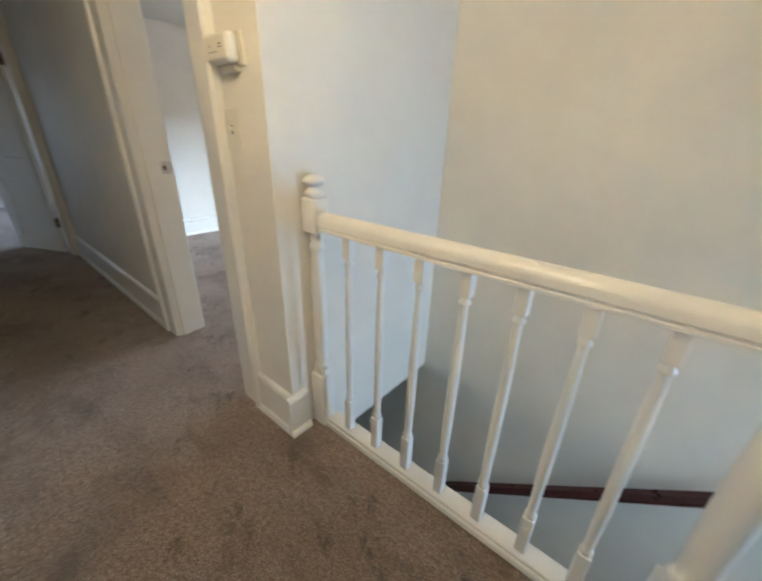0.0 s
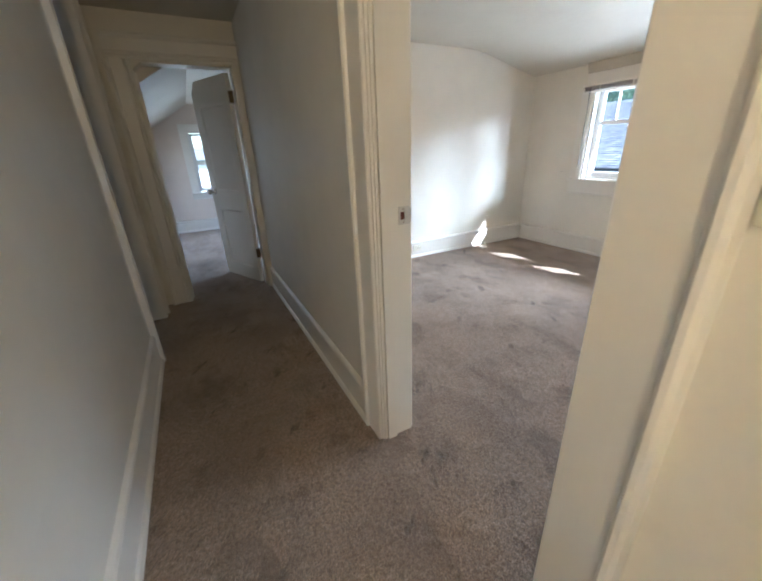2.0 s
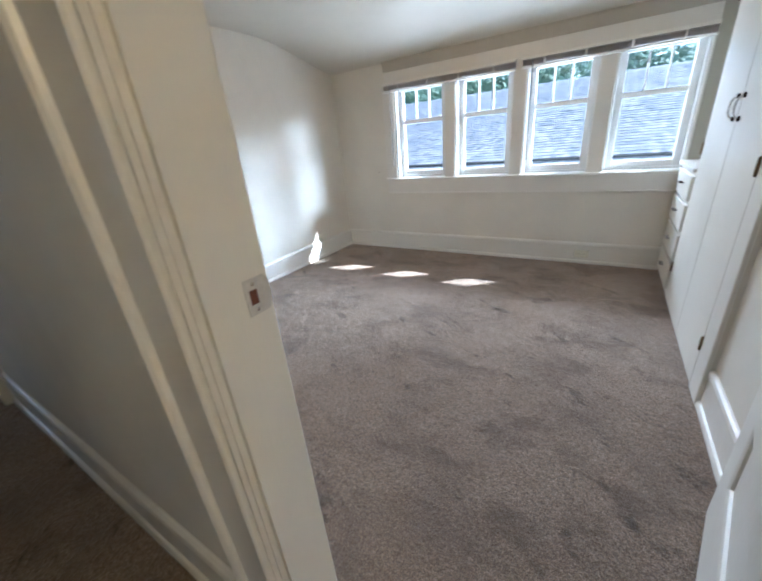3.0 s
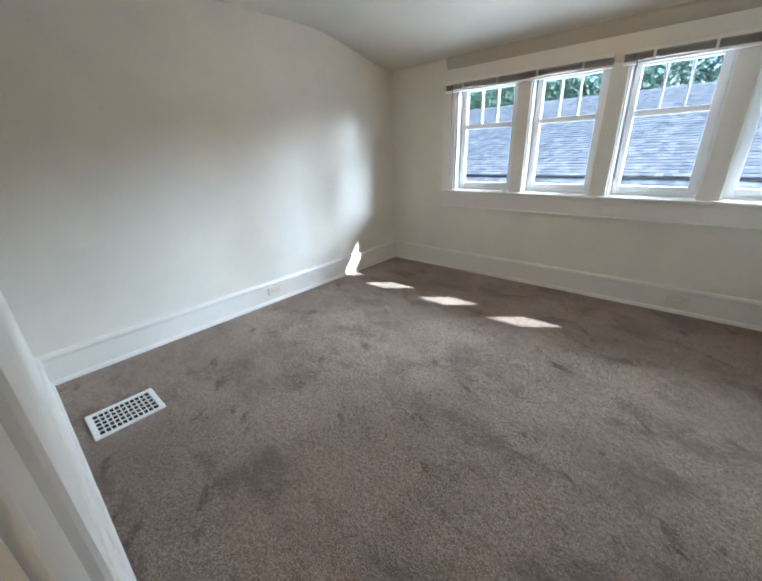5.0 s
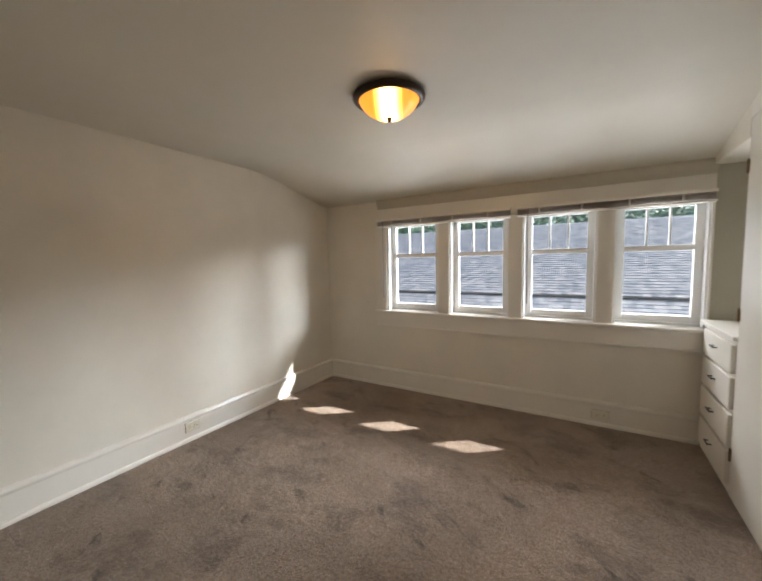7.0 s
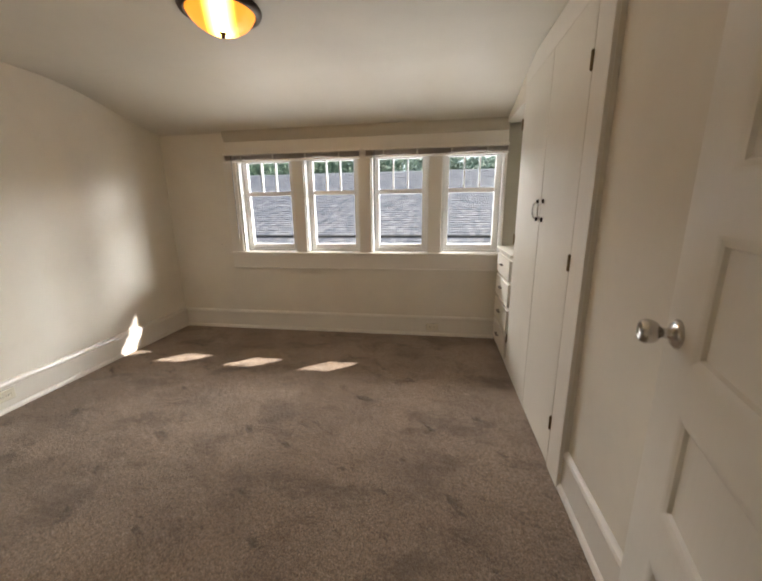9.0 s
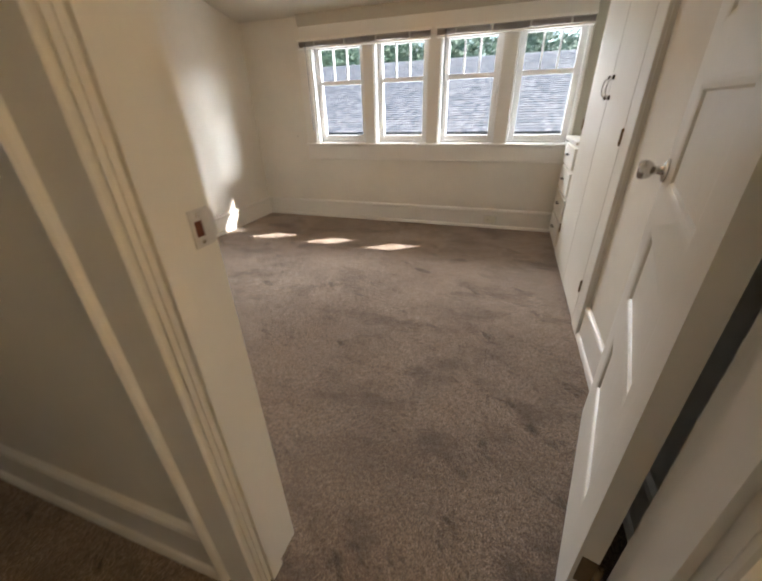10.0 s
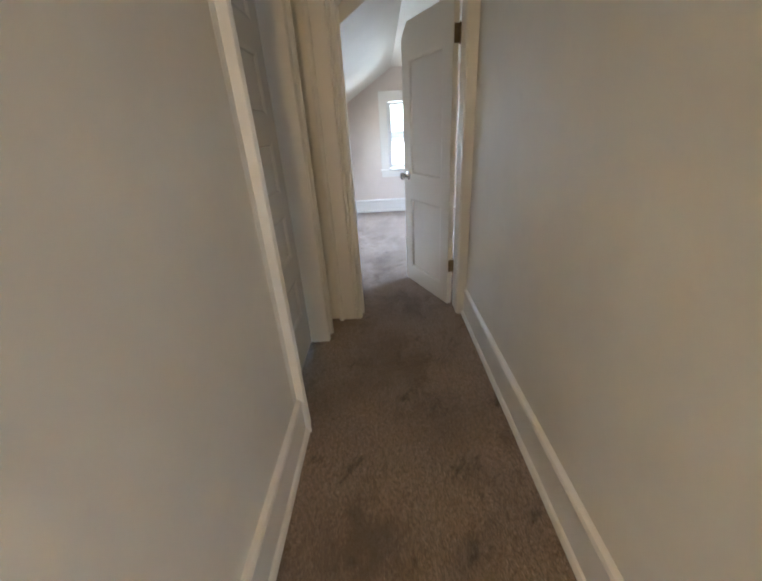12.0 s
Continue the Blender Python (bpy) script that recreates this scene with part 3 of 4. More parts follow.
part("bottom_panel", B((0.022, 0.60, 3.09, 4.15, 0.0005, 0.006)), TRIM, wd)
part("back_panel", B((0.57, 0.60, 3.09, 4.15, 0.007, 1.965)), TRIM, wd)
part("face_frame", B((-0.004, 0.012, 2.948, 3.085, 0, 2.105), (-0.001, 0.012, 3.085, 4.17, 1.964, 2.09), bevel=0.002), TRIM, wd)
for y0, y1, hy, ky in ((3.089, 3.580, 3.087, 3.533), (3.585, 4.150, 4.146, 3.632)):
    dr = part("door", B((-0.004, 0.018, y0, y1, 0.012, 1.96), bevel=0.0025), DOORP, wd, "flat cream slab door")
    dr.name = "door"
    for z in (0.235, 0.985, 1.73):
        bm = bmesh.new()
        s = 0.012 if hy < 3.5 else -0.010
        lathe(bm, [(0.003, z - 0.036), (0.006, z - 0.030), (0.006, z + 0.030), (0.003, z + 0.036)], -0.008, hy, 10)
        box(bm, -0.0062, -0.0042, hy + (0 if s > 0 else s), hy + (s if s > 0 else 0), z - 0.026, z + 0.026)
        part("hinge", bm, BRASS, dr, "small brown cabinet hinge")
    hd = bmesh.new()
    pts = [(-0.006, 1.145), (-0.022, 1.150), (-0.030, 1.165), (-0.032, 1.19), (-0.030, 1.215), (-0.022, 1.230), (-0.006, 1.235)]
    for (xa, za), (xb, zb) in zip(pts, pts[1:]):
        a, c = Vector((xa, ky, za)), Vector((xb, ky, zb))
        mid, rot = (a + c) / 2, (c - a).to_track_quat("Z", "Y").to_matrix().to_4x4()
        bmesh.ops.create_cone(hd, cap_ends=True, segments=10, radius1=0.0042, radius2=0.0042, depth=(c - a).length + 0.003, matrix=Matrix.Translation(mid) @ rot)
    hdl = part("handle", hd, VENTW, dr, "white bow handle on dark bronze feet", True)
    for z in (1.143, 1.237):
        bm = bmesh.new()
        bmesh.ops.create_uvsphere(bm, u_segments=12, v_segments=8, radius=0.0095, matrix=Matrix.Translation((-0.008, ky, z)) @ Matrix.Diagonal((0.8, 1, 1.25, 1)))
        part("handle_foot", bm, BRONZE, dr, "dark bronze", True)

# ---- built-in drawers under the niche ----
ch = thing("chest_of_drawers", (0.02, 4.45, 0), "built-in cream chest of four drawers beside the windows", "chest of drawers")
part("body", B((0.006, 0.60, 4.171, 4.744, 0, 0.845), bevel=0.0015), TRIM, ch)
part("top", B((-0.022, 0.60, 4.155, 4.757, 0.846, 0.868), bevel=0.004, seg=2), TRIM, ch, "worn white painted top")
for z0, z1 in ((0.055, 0.235), (0.258, 0.440), (0.463, 0.640), (0.663, 0.818)):
    dw = part("drawer", B((-0.016, 0.005, 4.185, 4.700, z0, z1), bevel=0.004, seg=2), DOORP, ch)
    bm = bmesh.new()
    zc = (z0 + z1) / 2 + 0.01
    for y in (4.425, 4.485):
        lathe(bm, [(0.006, 0), (0.004, 0.004), (0.0035, 0.018)], n=8)
        bmesh.ops.transform(bm, matrix=Matrix.Translation((-0.016, y, zc)) @ Euler((0, radians(-90), 0)).to_matrix().to_4x4(), verts=bm.verts[-24:])
    box(bm, -0.037, -0.030, 4.418, 4.492, zc - 0.005, zc + 0.005, bevel=0.002)
    part("pull", bm, BRONZE, dw, "small dark bronze bar pull")
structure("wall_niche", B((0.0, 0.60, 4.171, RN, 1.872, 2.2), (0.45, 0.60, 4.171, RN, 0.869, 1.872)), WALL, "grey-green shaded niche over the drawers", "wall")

# Added sheet over the cream wall; its grey-green colour paints the niche's shade.
structure("niche_shade_sheet", B((0.021, 0.45, RN - 0.004, RN, 0.869, 1.872)), paint("niche_shade_paint", (0.45, 0.425, 0.335), 0.5), "sheet on the niche wall with its shade painted in grey-green", "wall")

# ---- ceiling light ----
cl = thing("ceiling_light", (-1.536, 3.245, H), "lit flush ceiling light, dark bronze ring with amber glass bowl", "ceiling light")
LX, LY = -1.536, 3.245
bm = bmesh.new()
lathe(bm, [(0.150, H - 0.0005), (0.160, H - 0.004), (0.175, H - 0.012), (0.178, H - 0.020), (0.172, H - 0.032), (0.156, H - 0.040), (0.148, H - 0.036), (0.146, H - 0.028)], LX, LY, 48)
part("ring", bm, BRONZE, cl, "dark bronze ring")
bm = bmesh.new()
prof = [(0.012, -0.112), (0.046, -0.108), (0.082, -0.097), (0.112, -0.079), (0.134, -0.056), (0.147, -0.033)]
rings = []
for r, z in prof:
    rings.append([bm.verts.new((r * math.cos(2 * math.pi * i / 48), r * math.sin(2 * math.pi * i / 48), z)) for i in range(48)])
for a, b in zip(rings, rings[1:]):
    for i in range(48):
        bm.faces.new((a[i], a[(i + 1) % 48], b[(i + 1) % 48], b[i]))
bw = local("bowl", bm, BOWL, cl, "glowing amber glass bowl", True)
bw.visible_shadow = False
bm = bmesh.new()
lathe(bm, [(0.0, H - 0.132), (0.008, H - 0.130), (0.011, H - 0.124), (0.008, H - 0.118), (0.015, H - 0.113), (0.017, H - 0.108), (0.0, H - 0.105)], LX, LY, 20)
part("finial", bm, BRONZE, cl, "small bronze finial", True)

hl = thing("hall_ceiling_light", (0.78, 0.82, H), "warm flush ceiling light over the stairs", "ceiling light")
bm = bmesh.new()
lathe(bm, [(0.13, H - 0.0005), (0.14, H - 0.02), (0.13, H - 0.04), (0.0, H - 0.042)], 0.78, 0.82, 32)
part("ring", bm, BRONZE, hl)

nl = thing("nail", (-2.68, RN, 0.868), "tiny dark nail sticking out of the cream wall", "nail")
bm = bmesh.new()
bmesh.ops.create_cone(bm, cap_ends=True, segments=8, radius1=0.003, radius2=0.003, depth=0.008, matrix=Matrix.Translation((0, -0.003, 0)) @ Euler((radians(90), 0, 0)).to_matrix().to_4x4())
local("shank", bm, DARK, nl)

# ---- floor register ----
vt = thing("floor_register", (-2.567, 1.827, 0), "white enamelled floor register with square-mesh grille", "floor register")
V0, V1, W0, W1 = -2.687, -2.447, 1.677, 1.977
bm = bmesh.new()
m, zt = 0.026, 0.008
box(bm, V0, V1, W0, W0 + m, 0, zt, bevel=0.003)
box(bm, V0, V1, W1 - m, W1, 0, zt, bevel=0.003)
box(bm, V0, V0 + m, W0 + m - 0.003, W1 - m + 0.003, 0, zt, bevel=0.003)
box(bm, V1 - m, V1, W0 + m - 0.003, W1 - m + 0.003, 0, zt, bevel=0.003)
part("frame", bm, VENTW, vt)
nb = 5
for i in range(1, nb):
    x = V0 + m + (V1 - V0 - 2 * m) * i / nb
    part("grille_bar", B((x - 0.0028, x + 0.0028, W0 + m - 0.002, W1 - m + 0.002, 0.002, 0.0055)), VENTW, vt)
for i in range(1, 11):
    y = W0 + m + (W1 - W0 - 2 * m) * i / 11
    part("grille_bar", B((V0 + m - 0.002, V1 - m + 0.002, y - 0.0030, y + 0.0030, 0.002, 0.0065)), VENTW, vt)
# Black sheet lying on the carpet paints the darkness behind the grille.
part("hole_shade", B((V0 + m - 0.002, V1 - m + 0.002, W0 + m - 0.002, W1 - m + 0.002, 0.0005, 0.0015)), plain("hole_shade_black", (0.006, 0.006, 0.006), 0.9, 0, 0.1), vt, "black sheet under the grille, painted shade of the holes")


# ---- outlets, switch, thermostat ----
def outlet(place, turn, label):
    """Lies sideways on the baseboard; drawn facing -y."""
    o = thing("wall_outlet", place, label, "power outlet", "outlets in the baseboards", turn=turn)
    local("cover_plate", B((-0.058, 0.058, -0.009, 0.001, -0.035, 0.035), bevel=0.003), PLASTIC, o)
    local("box_gap", B((-0.0595, 0.0595, -0.0015, 0.001, -0.0365, 0.0365)), RUBBER, o)
    for x in (-0.02, 0.02):
        s = local("socket", B((x - 0.0145, x + 0.0145, -0.0108, -0.008, -0.017, 0.017), bevel=0.003), PLASTIC, o)
        local("slot", B((x - 0.007, x + 0.001, -0.0112, -0.010, 0.004, 0.006), (x - 0.006, x + 0.001, -0.0112, -0.010, -0.006, -0.004), (x + 0.006, x + 0.0095, -0.0112, -0.010, -0.002, 0.002)), DARK, o)


outlet((RW + 0.0165, 3.11, 0.108), 90, "ivory duplex outlet set sideways in the tall baseboard")
outlet((-0.57, RN - 0.0165, 0.088), 0, "ivory duplex outlet set sideways below the windows")

sw = thing("light_switch", (0.003, HN, 1.158), "ivory toggle light switch on the cream hall wall", "light switch")
local("cover_plate", B((-0.038, 0.038, -0.006, 0.001, -0.062, 0.062), bevel=0.0025, seg=2), PLASTIC, sw)
local("toggle_slot", B((-0.006, 0.006, -0.0066, -0.005, -0.013, 0.013)), plain("slot_grey", (0.22, 0.20, 0.16), 0.6), sw)
bm = bmesh.new()
prism(bm, [(0, -0.004), (-0.016, 0.006), (-0.016, 0.012), (0, 0.008)], (-0.0045, -0.0064, 0), Y, Z, (0.009, 0, 0))
local("toggle", bm, PLASTIC, sw)
for z in (-0.030, 0.030):
    bm = bmesh.new()
    lathe(bm, [(0.0, 0.0), (0.0035, 0.0), (0.0025, 0.0010), (0.0, 0.0012)], n=10)
    bmesh.ops.transform(bm, matrix=Matrix.Translation((0, -0.006, z)) @ Euler((radians(90), 0, 0)).to_matrix().to_4x4(), verts=bm.verts[:])
    local("screw", bm, PLASTIC, sw)

th = thing("thermostat", (0.045, HN, 1.365), "boxy ivory wall thermostat above the light switch", "thermostat")
local("back_plate", B((-0.072, 0.072, -0.010, 0.001, -0.042, 0.042), bevel=0.003), PLASTIC, th)
local("cover", B((-0.066, 0.066, -0.050, -0.010, -0.037, 0.037), bevel=0.016, seg=5), PLASTIC, th)
TINT = plain("grey_scale", (0.40, 0.38, 0.33), 0.5)
local("vent_slot", B((0.020, 0.034, -0.0508, -0.049, 0.006, 0.0085), (0.020, 0.034, -0.0508, -0.049, -0.001, 0.0015)), DARK, th)
local("scale", B((-0.040, 0.012, -0.0506, -0.049, -0.012, -0.009)), TINT, th)
local("button", B((-0.030, -0.022, -0.0515, -0.049, 0.002, 0.007), bevel=0.001), TINT, th)
local("mounting_foot", B((-0.045, 0.045, -0.020, 0.001, -0.054, -0.037), bevel=0.003), PLASTIC, th)

# ---- balustrade ----
bal = thing("balustrade", (0.26, 1.565, 0), "white painted balustrade with turned balusters along the stairwell", "balustrade")
BY = 1.600


def newel(x, w):
    """A square post with turned shaft and ball cap; w: half its width."""
    k = w / 0.045
    y = BY - 0.012
    bm = bmesh.new()
    box(bm, x - w, x + w, y - w, y + w, 0.0, 0.255, bevel=0.004)
    prism(bm, [(-w + 0.004, 0.254), (w - 0.004, 0.254), (0.030 * k, 0.285), (-0.030 * k, 0.285)], (x, y - 0.030 * k, 0), X, Z, (0, 0.060 * k, 0))
    shaft = [(0.030, 0.270), (0.037, 0.288), (0.039, 0.296), (0.036, 0.304), (0.029, 0.310), (0.031, 0.330), (0.034, 0.40), (0.036, 0.50), (0.035, 0.62), (0.031, 0.74), (0.028, 0.775), (0.034, 0.782), (0.037, 0.790), (0.034, 0.798), (0.028, 0.806), (0.030, 0.835), (0.036, 0.850)]
    lathe(bm, [(r * k, z) for r, z in shaft], x, y, 28)
    box(bm, x - w, x + w, y - w, y + w, 0.845, 0.962, bevel=0.005)
    lathe(bm, [(r * max(k, 0.85), z - 0.003) for r, z in [(0.028, 0.960), (0.032, 0.970), (0.038, 0.974), (0.039, 0.982), (0.031, 0.988), (0.027, 0.996), (0.027, 1.002), (0.036, 1.007), (0.042, 1.013), (0.042, 1.019), (0.037, 1.027), (0.027, 1.033), (0.013, 1.037), (0.0, 1.038)]], x, y, 28)
    return part("newel_post", bm, TRIM, bal, "white turned newel post with a ball cap")


newel(0.226, 0.034)
newel(1.400, 0.045)
RAIL = [(-0.026, 0.0), (0.026, 0.0), (0.031, 0.003), (0.031, 0.010), (0.027, 0.013), (0.028, 0.018), (0.034, 0.024)]
RAIL += [(0.035 * math.cos(a), 0.042 + 0.028 * math.sin(a)) for a in [math.pi * i / 14 for i in range(15)]]
RAIL += [(-0.034, 0.024), (-0.028, 0.018), (-0.027, 0.013), (-0.031, 0.010), (-0.031, 0.003)]
bm = bmesh.new()
prism(bm, [(0.86 * a, 0.88 * b) for a, b in RAIL], (0.262, BY - 0.006, 0.855), Y, Z, (1.092, 0, 0))
part("handrail", bm, TRIM, bal, "rounded cream handrail")
part("base_rail", B((0.262, 1.355, BY - 0.028, BY + 0.028, 0.020, 0.034), (0.19, 2.95, BY - 0.036, BY + 0.048, -0.02, 0.020), bevel=0.003), TRIM, bal)
part("fascia", B((0.19, 2.95, BY + 0.0405, BY + 0.047, -0.2, -0.021)), TRIM, bal)
first = None
for i in range(7):
    x = 0.372 + 0.1425 * i
    if first is None:
        bm = bmesh.new()
        s = 0.016
        box(bm, -s, s, -s, s, 0.040, 0.185, bevel=0.002)
        lathe(bm, [(0.012, 0.180), (0.0155, 0.192), (0.016, 0.198), (0.0115, 0.205), (0.0125, 0.23), (0.0145, 0.34), (0.0150, 0.46), (0.0135, 0.62), (0.0110, 0.738), (0.0100, 0.751), (0.0150, 0.758), (0.0155, 0.764), (0.0110, 0.771), (0.0130, 0.783)], 0, 0, 18)
        box(bm, -s, s, -s, s, 0.780, 0.857, bevel=0.002)
        first = part("baluster", bm, TRIM, None)
        first.location = (x, BY, 0)
        first.parent = bal
        first.matrix_parent_inverse = bal.matrix_basis.inverted()
    else:
        o = first.copy()
        scene.collection.objects.link(o)
        o.location = (x, BY, 0)

# ---- stairs ----
sf = thing("staircase", (2.95, 2.03, -0.2), "carpeted stairs descending below the hall", "staircase")
RISE, RUN = 0.19, 0.235
bm = bmesh.new()
for i in range(1, 14):
    x1 = 2.95 - RUN * (i - 1)
    part("step", B((x1 - RUN - 0.02, x1, 1.645, SN, -RISE * i - 0.19, -RISE * i), bevel=0.008), CARPET, sf, "taupe carpeted step")
bm = bmesh.new()
slope = RISE / RUN
prism(bm, [(2.95, 0.10), (-0.1, 0.10 - 3.05 * slope), (-0.1, -0.30 - 3.05 * slope), (2.95, -0.30)], (0, SN - 0.018, 0), X, Z, (0, 0.017, 0))
part("skirt_board", bm, TRIM, sf, "cream painted skirt board")
hr = thing("stair_handrail", (1.6, SN - 0.07, -0.1), "dark red varnished wooden wall handrail", "handrail")
bm = bmesh.new()
a, c = Vector((0.50, SN - 0.07, -1.02)), Vector((1.68, SN - 0.07, -0.06))
way = (c - a).normalized()
up = way.cross(Y).normalized() * -1
if up.z < 0:
    up = -up
prism(bm, [(-0.022, -0.022), (0.022, -0.022), (0.026, 0.0), (0.018, 0.022), (-0.018, 0.022), (-0.026, 0.0)], a, Y, up, c - a)
part("rail", bm, REDWOOD, hr)
for t in (0.12, 0.88):
    p = a.lerp(c, t)
    part("bracket", B((p.x - 0.008, p.x + 0.008, p.y, SN, p.z - 0.045, p.z - 0.030)), BRASS, hr)

# ---- far room window ----
fw = thing("window_5", (FW - 0.03, 1.385, 0.63), "white double-hung window in the far bedroom", "window", kind="structure")
part("window_frame", B((FW - 0.12, FW + 0.001, 1.044, 1.060, 0.63, 1.53), (FW - 0.12, FW + 0.001, 1.710, 1.726, 0.63, 1.53)), SASHP, fw)
part("sash", B((FW - 0.07, FW - 0.03, 1.060, 1.098, 0.645, 1.52), (FW - 0.07, FW - 0.03, 1.672, 1.710, 0.645, 1.52), (FW - 0.07, FW - 0.03, 1.098, 1.672, 0.645, 0.69), (FW - 0.07, FW - 0.03, 1.098, 1.672, 1.49, 1.52), (FW - 0.07, FW - 0.03, 1.098, 1.672, 1.055, 1.090)), SASHP, fw)
for y in (1.286, 1.476):
    part("glazing_bar", B((FW - 0.062, FW - 0.038, y - 0.007, y + 0.007, 1.090, 1.49)), SASHP, fw)
for z0, z1 in ((0.69, 1.055), (1.090, 1.49)):
    p = part("pane", B((FW - 0.052, FW - 0.049, 1.098, 1.672, z0, z1)), GLASS, fw, "clear glass")
    p.visible_shadow = False
part("window_sill", B((FW - 0.10, FW + 0.05, 0.915, 1.855, 0.605, 0.629), bevel=0.003), TRIM, fw)
part("apron", B((FW, FW + 0.018, 0.93, 1.84, 0.52, 0.604), bevel=0.003), TRIM, fw)
for y0, y1 in ((0.93, 1.043), (1.727, 1.84)):
    part("window_casing", B((FW, FW + 0.018, y0, y1, 0.63, 1.53), bevel=0.003), TRIM, fw)
part("window_casing", B((FW, FW + 0.018, 0.93, 1.84, 1.531, 1.66), bevel=0.003), TRIM, fw)

# ---- outdoors ----
structure("ground", B((-60, 60, 4.95, 90, -3.2, -3.0), (-60, -6.75, -60, 4.95, -3.2, -3.0)), GRASSM, "green lawn below the house", "lawn")
structure("eave", B((-6.8, 1.0, 4.95, 5.68, 2.12, 2.18)), SIDING, "pale roof eave over the windows", "eave")
# Unseen slab above the ceilings, added only to stop skylight leaking in.
structure("sky_block_slab", B((-6.8, 4.1, 0.2, 5.0, 2.26, 2.30)), SIDING)

EY, EZ, PITCH = 8.5, 0.65, math.atan2(1.60, 4.5)
RLEN = 5.0
hs = thing("neighbour_house", (-2, 12, -3), "neighbouring house with a weathered grey shingle roof", "house", kind="structure")
cp, sp = math.cos(PITCH), math.sin(PITCH)
bm = bmesh.new()
prism(bm, [(EY, EZ - 0.03), (EY + RLEN * cp, EZ + RLEN * sp - 0.03), (EY + 2 * RLEN * cp, EZ - 0.03), (EY + 2 * RLEN * cp, EZ - 0.2), (EY, EZ - 0.2)], (-15, 0, 0), Y, Z, (24, 0, 0))
part("roof", bm, SHINGLE, hs)
part("wall", B((-14.5, 8.5, EY + 0.3, EY + 2 * RLEN * cp - 0.3, -3, EZ - 0.2)), SIDING, hs)
part("fascia", B((-15, 9, EY - 0.03, EY - 0.005, EZ - 0.032, EZ - 0.012)), FASCIA, hs, "dark fascia at the roof's step")
bm = bmesh.new()
prism(bm, [(EY - 1.6, EZ - 0.045 - 1.6 * sp / cp), (EY, EZ - 0.045), (EY, EZ - 0.35), (EY - 1.6, EZ - 0.35 - 1.6 * sp / cp)], (-15, 0, 0), Y, Z, (24, 0, 0))
part("lower_roof", bm, SHINGLE, hs)


def shingle_mesh(seed):
    bm = bmesh.new()
    w, l, t = 0.105, 0.165, 0.011
    vs = [bm.verts.new(v) for v in ((-w / 2, 0, t), (w / 2, 0, t), (w / 2, l, 0.003), (-w / 2, l, 0.003), (-w / 2, 0, 0), (w / 2, 0, 0))]
    for f in ((0, 1, 2, 3), (4, 5, 1, 0), (4, 0, 3), (5, 2, 1)):
        bm.faces.new([vs[i] for i in f])
    return bm


def roof_course(y0, z0, rows, x0, x1, near, parent):
    rest = bmesh.new()
    src = bpy.data.meshes.new("shingle")
    b = shingle_mesh(0)
    b.to_mesh(src)
    b.free()
    src.materials.append(SHINGLE)
    base = [v.co.copy() for v in src.vertices]
    faces = [tuple(p.vertices) for p in src.polygons]
    verts, polys = [], []
    count = 0
    for r in range(rows):
        d = r * 0.125
        n = int((x1 - x0) / 0.105)
        for i in range(n):
            x = x0 + (i + 0.5 * (r % 2)) * 0.105 + random.uniform(-0.004, 0.004)
            lift = random.choice((0.0, 0.0, 0.002, 0.004))
            y, z = y0 + d * cp, z0 + d * sp + lift
            if near[0] < x < near[1] and r < near[2] and count < 300:
                o = new("shingle", src)
                o.location, o.rotation_euler = (x, y, z), (PITCH, 0, 0)
                o.parent = parent
                o.matrix_parent_inverse = parent.matrix_basis.inverted()
                count += 1
            else:
                k = len(verts)
                for c in base:
                    verts.append((x + c.x, y + c.y * cp - c.z * sp, z + c.y * sp + c.z * cp))
                polys.extend(tuple(q + k for q in f) for f in faces)
    me = bpy.data.meshes.new("shingle_field")
    me.from_pydata(verts, [], polys)
    me.materials.append(SHINGLE)
    ob = new("shingle_field", me)
    ob.parent = parent
    ob.matrix_parent_inverse = parent.matrix_basis.inverted()
    tagged(ob, kind="stuff")


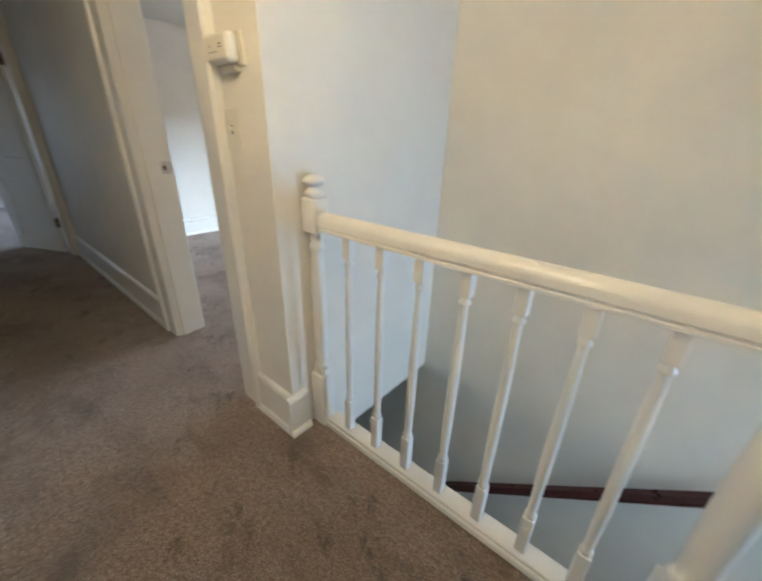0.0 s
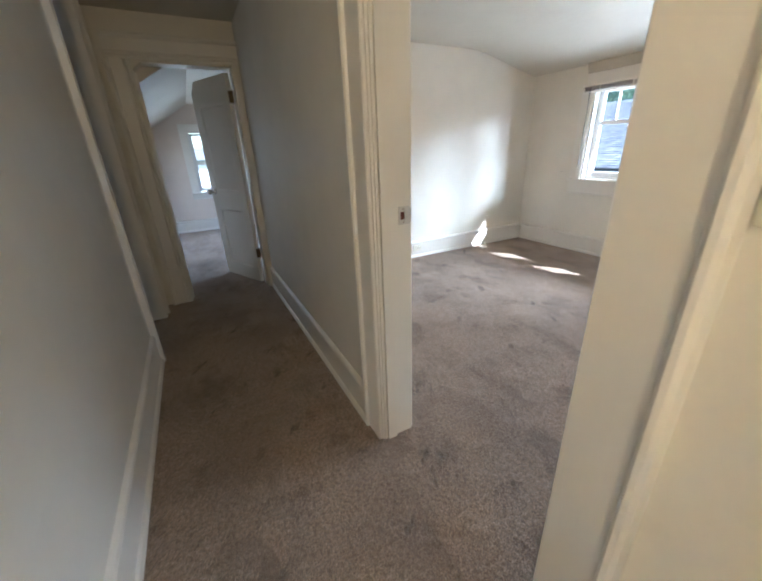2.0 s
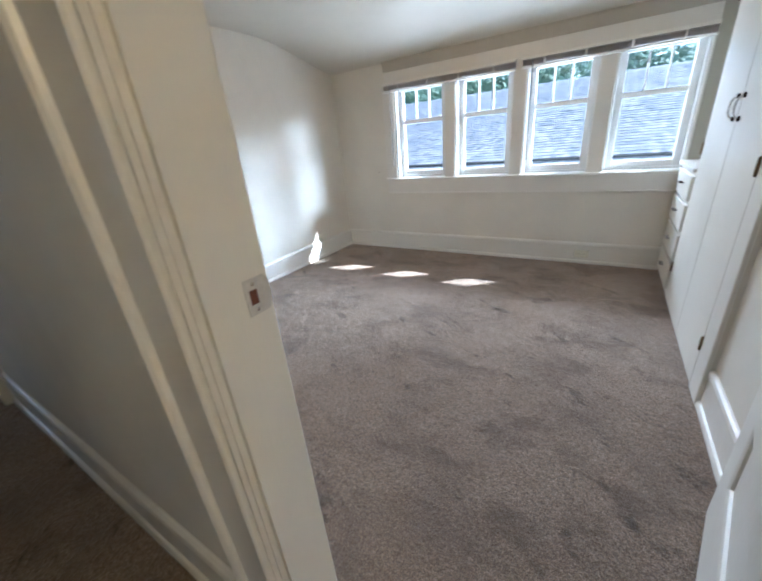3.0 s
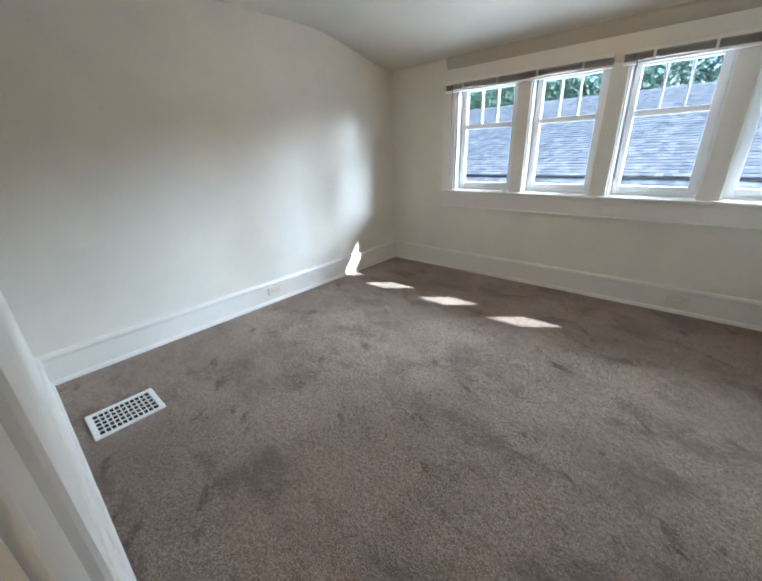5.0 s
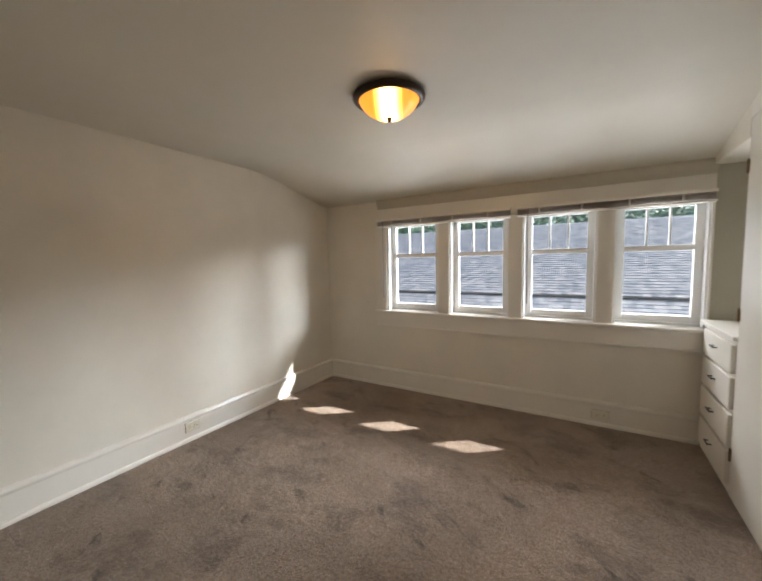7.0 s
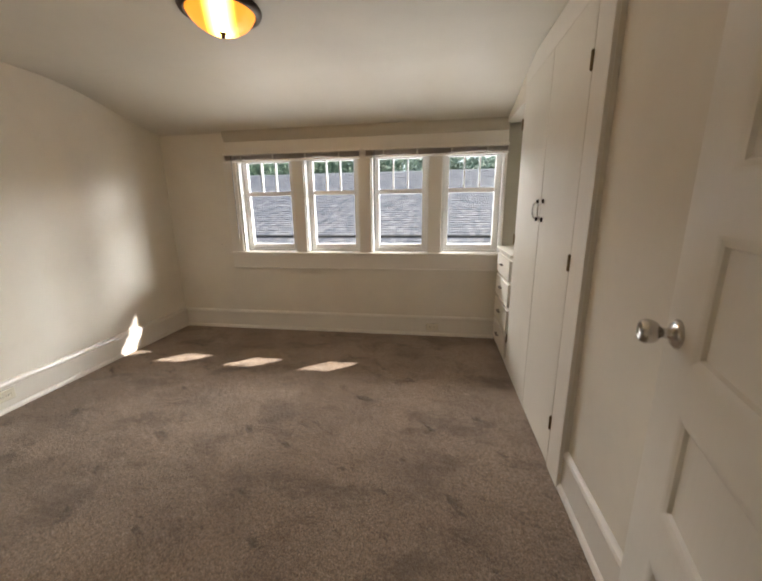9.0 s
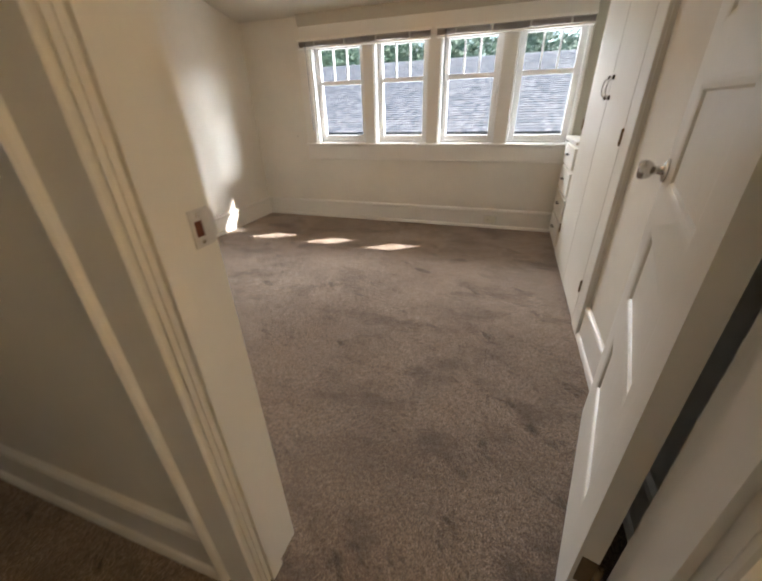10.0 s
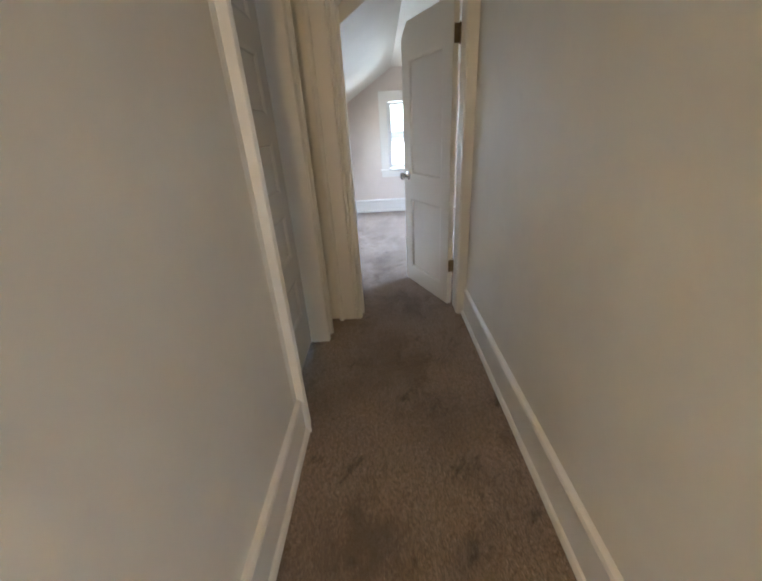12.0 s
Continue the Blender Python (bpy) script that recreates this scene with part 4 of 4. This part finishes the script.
# ---- trees ----
def tree(x, y, base, height, spread, seed):
    rnd = random.Random(seed)
    t = thing("tree", (x, y, base), "leafy green tree behind the neighbouring roof", "tree", "trees behind the roof")
    bm = bmesh.new()
    lathe(bm, [(0.22, base), (0.16, base + height * 0.4), (0.07, base + height * 0.8), (0.02, base + height * 0.95)], x, y, 10)
    for k in range(7):
        a = rnd.uniform(0, 6.28)
        z = base + height * rnd.uniform(0.35, 0.75)
        c = Vector((x, y, z))
        e = c + Vector((math.cos(a), math.sin(a), 0.7)) * spread * 0.6
        bmesh.ops.create_cone(bm, segments=6, radius1=0.07, radius2=0.015, depth=(e - c).length, matrix=Matrix.Translation((c + e) / 2) @ (e - c).to_track_quat("Z", "Y").to_matrix().to_4x4())
    part("trunk", bm, BARK, t)
    verts, polys = [], []
    clumps = [(x + rnd.gauss(0, spread * 0.42), y + rnd.gauss(0, spread * 0.42), base + height * rnd.uniform(0.35, 1.0), rnd.uniform(0.5, 1.1)) for _ in range(56)]
    for cx, cy, cz, r in clumps:
        for _ in range(260):
            d = Vector((rnd.gauss(0, 1), rnd.gauss(0, 1), rnd.gauss(0, 0.8))).normalized() * r * rnd.uniform(0.55, 1.0)
            p = Vector((cx, cy, cz)) + d
            u = Vector((rnd.gauss(0, 1), rnd.gauss(0, 1), rnd.gauss(0, 1))).normalized()
            v = u.orthogonal().normalized()
            s = rnd.uniform(0.07, 0.14)
            k = len(verts)
            verts.extend(tuple(q) for q in (p - u * s, p + v * s * 0.5, p + u * s, p - v * s * 0.5))
            polys.append((k, k + 1, k + 2, k + 3))
    me = bpy.data.meshes.new("crown")
    me.from_pydata(verts, [], polys)
    me.materials.append(LEAF)
    c = new("crown", me)
    c.parent = t
    c.matrix_parent_inverse = t.matrix_basis.inverted()


for i, (x, y, h, s) in enumerate([(-9.5, 19, 6.6, 2.4), (-6.5, 21, 7.2, 2.6), (-3.2, 19.5, 6.9, 2.3), (-0.6, 22, 7.4, 2.6), (2.3, 20, 6.1, 2.2), (5.2, 22, 7.0, 2.4), (-13, 22, 7.4, 2.8)]):
    tree(x, y, -3.0, h, s, 11 + i)
h2 = thing("white_house", (-16, 2, -3), "white sided house beyond the far bedroom window", "house", kind="structure")
part("wall", B((-20, -16, -4, 9, -3, 1.05)), plain("white_siding", (0.75, 0.76, 0.78), 0.6, 0, 0.04, 5), h2)
bm = bmesh.new()
prism(bm, [(-20.4, 1.05), (-15.6, 1.05), (-18, 1.5)], (0, -4.4, 0), X, Z, (0, 13.8, 0))
part("roof", bm, SHINGLE, h2)

roof_course(EY, EZ, 38, -9.0, 5.5, (-2.9, 0.6, 10), hs)
roof_course(EY - 1.6, EZ - 0.040 - 1.6 * sp / cp, 13, -8.0, 4.0, (-3.0, 1.0, 0), hs)
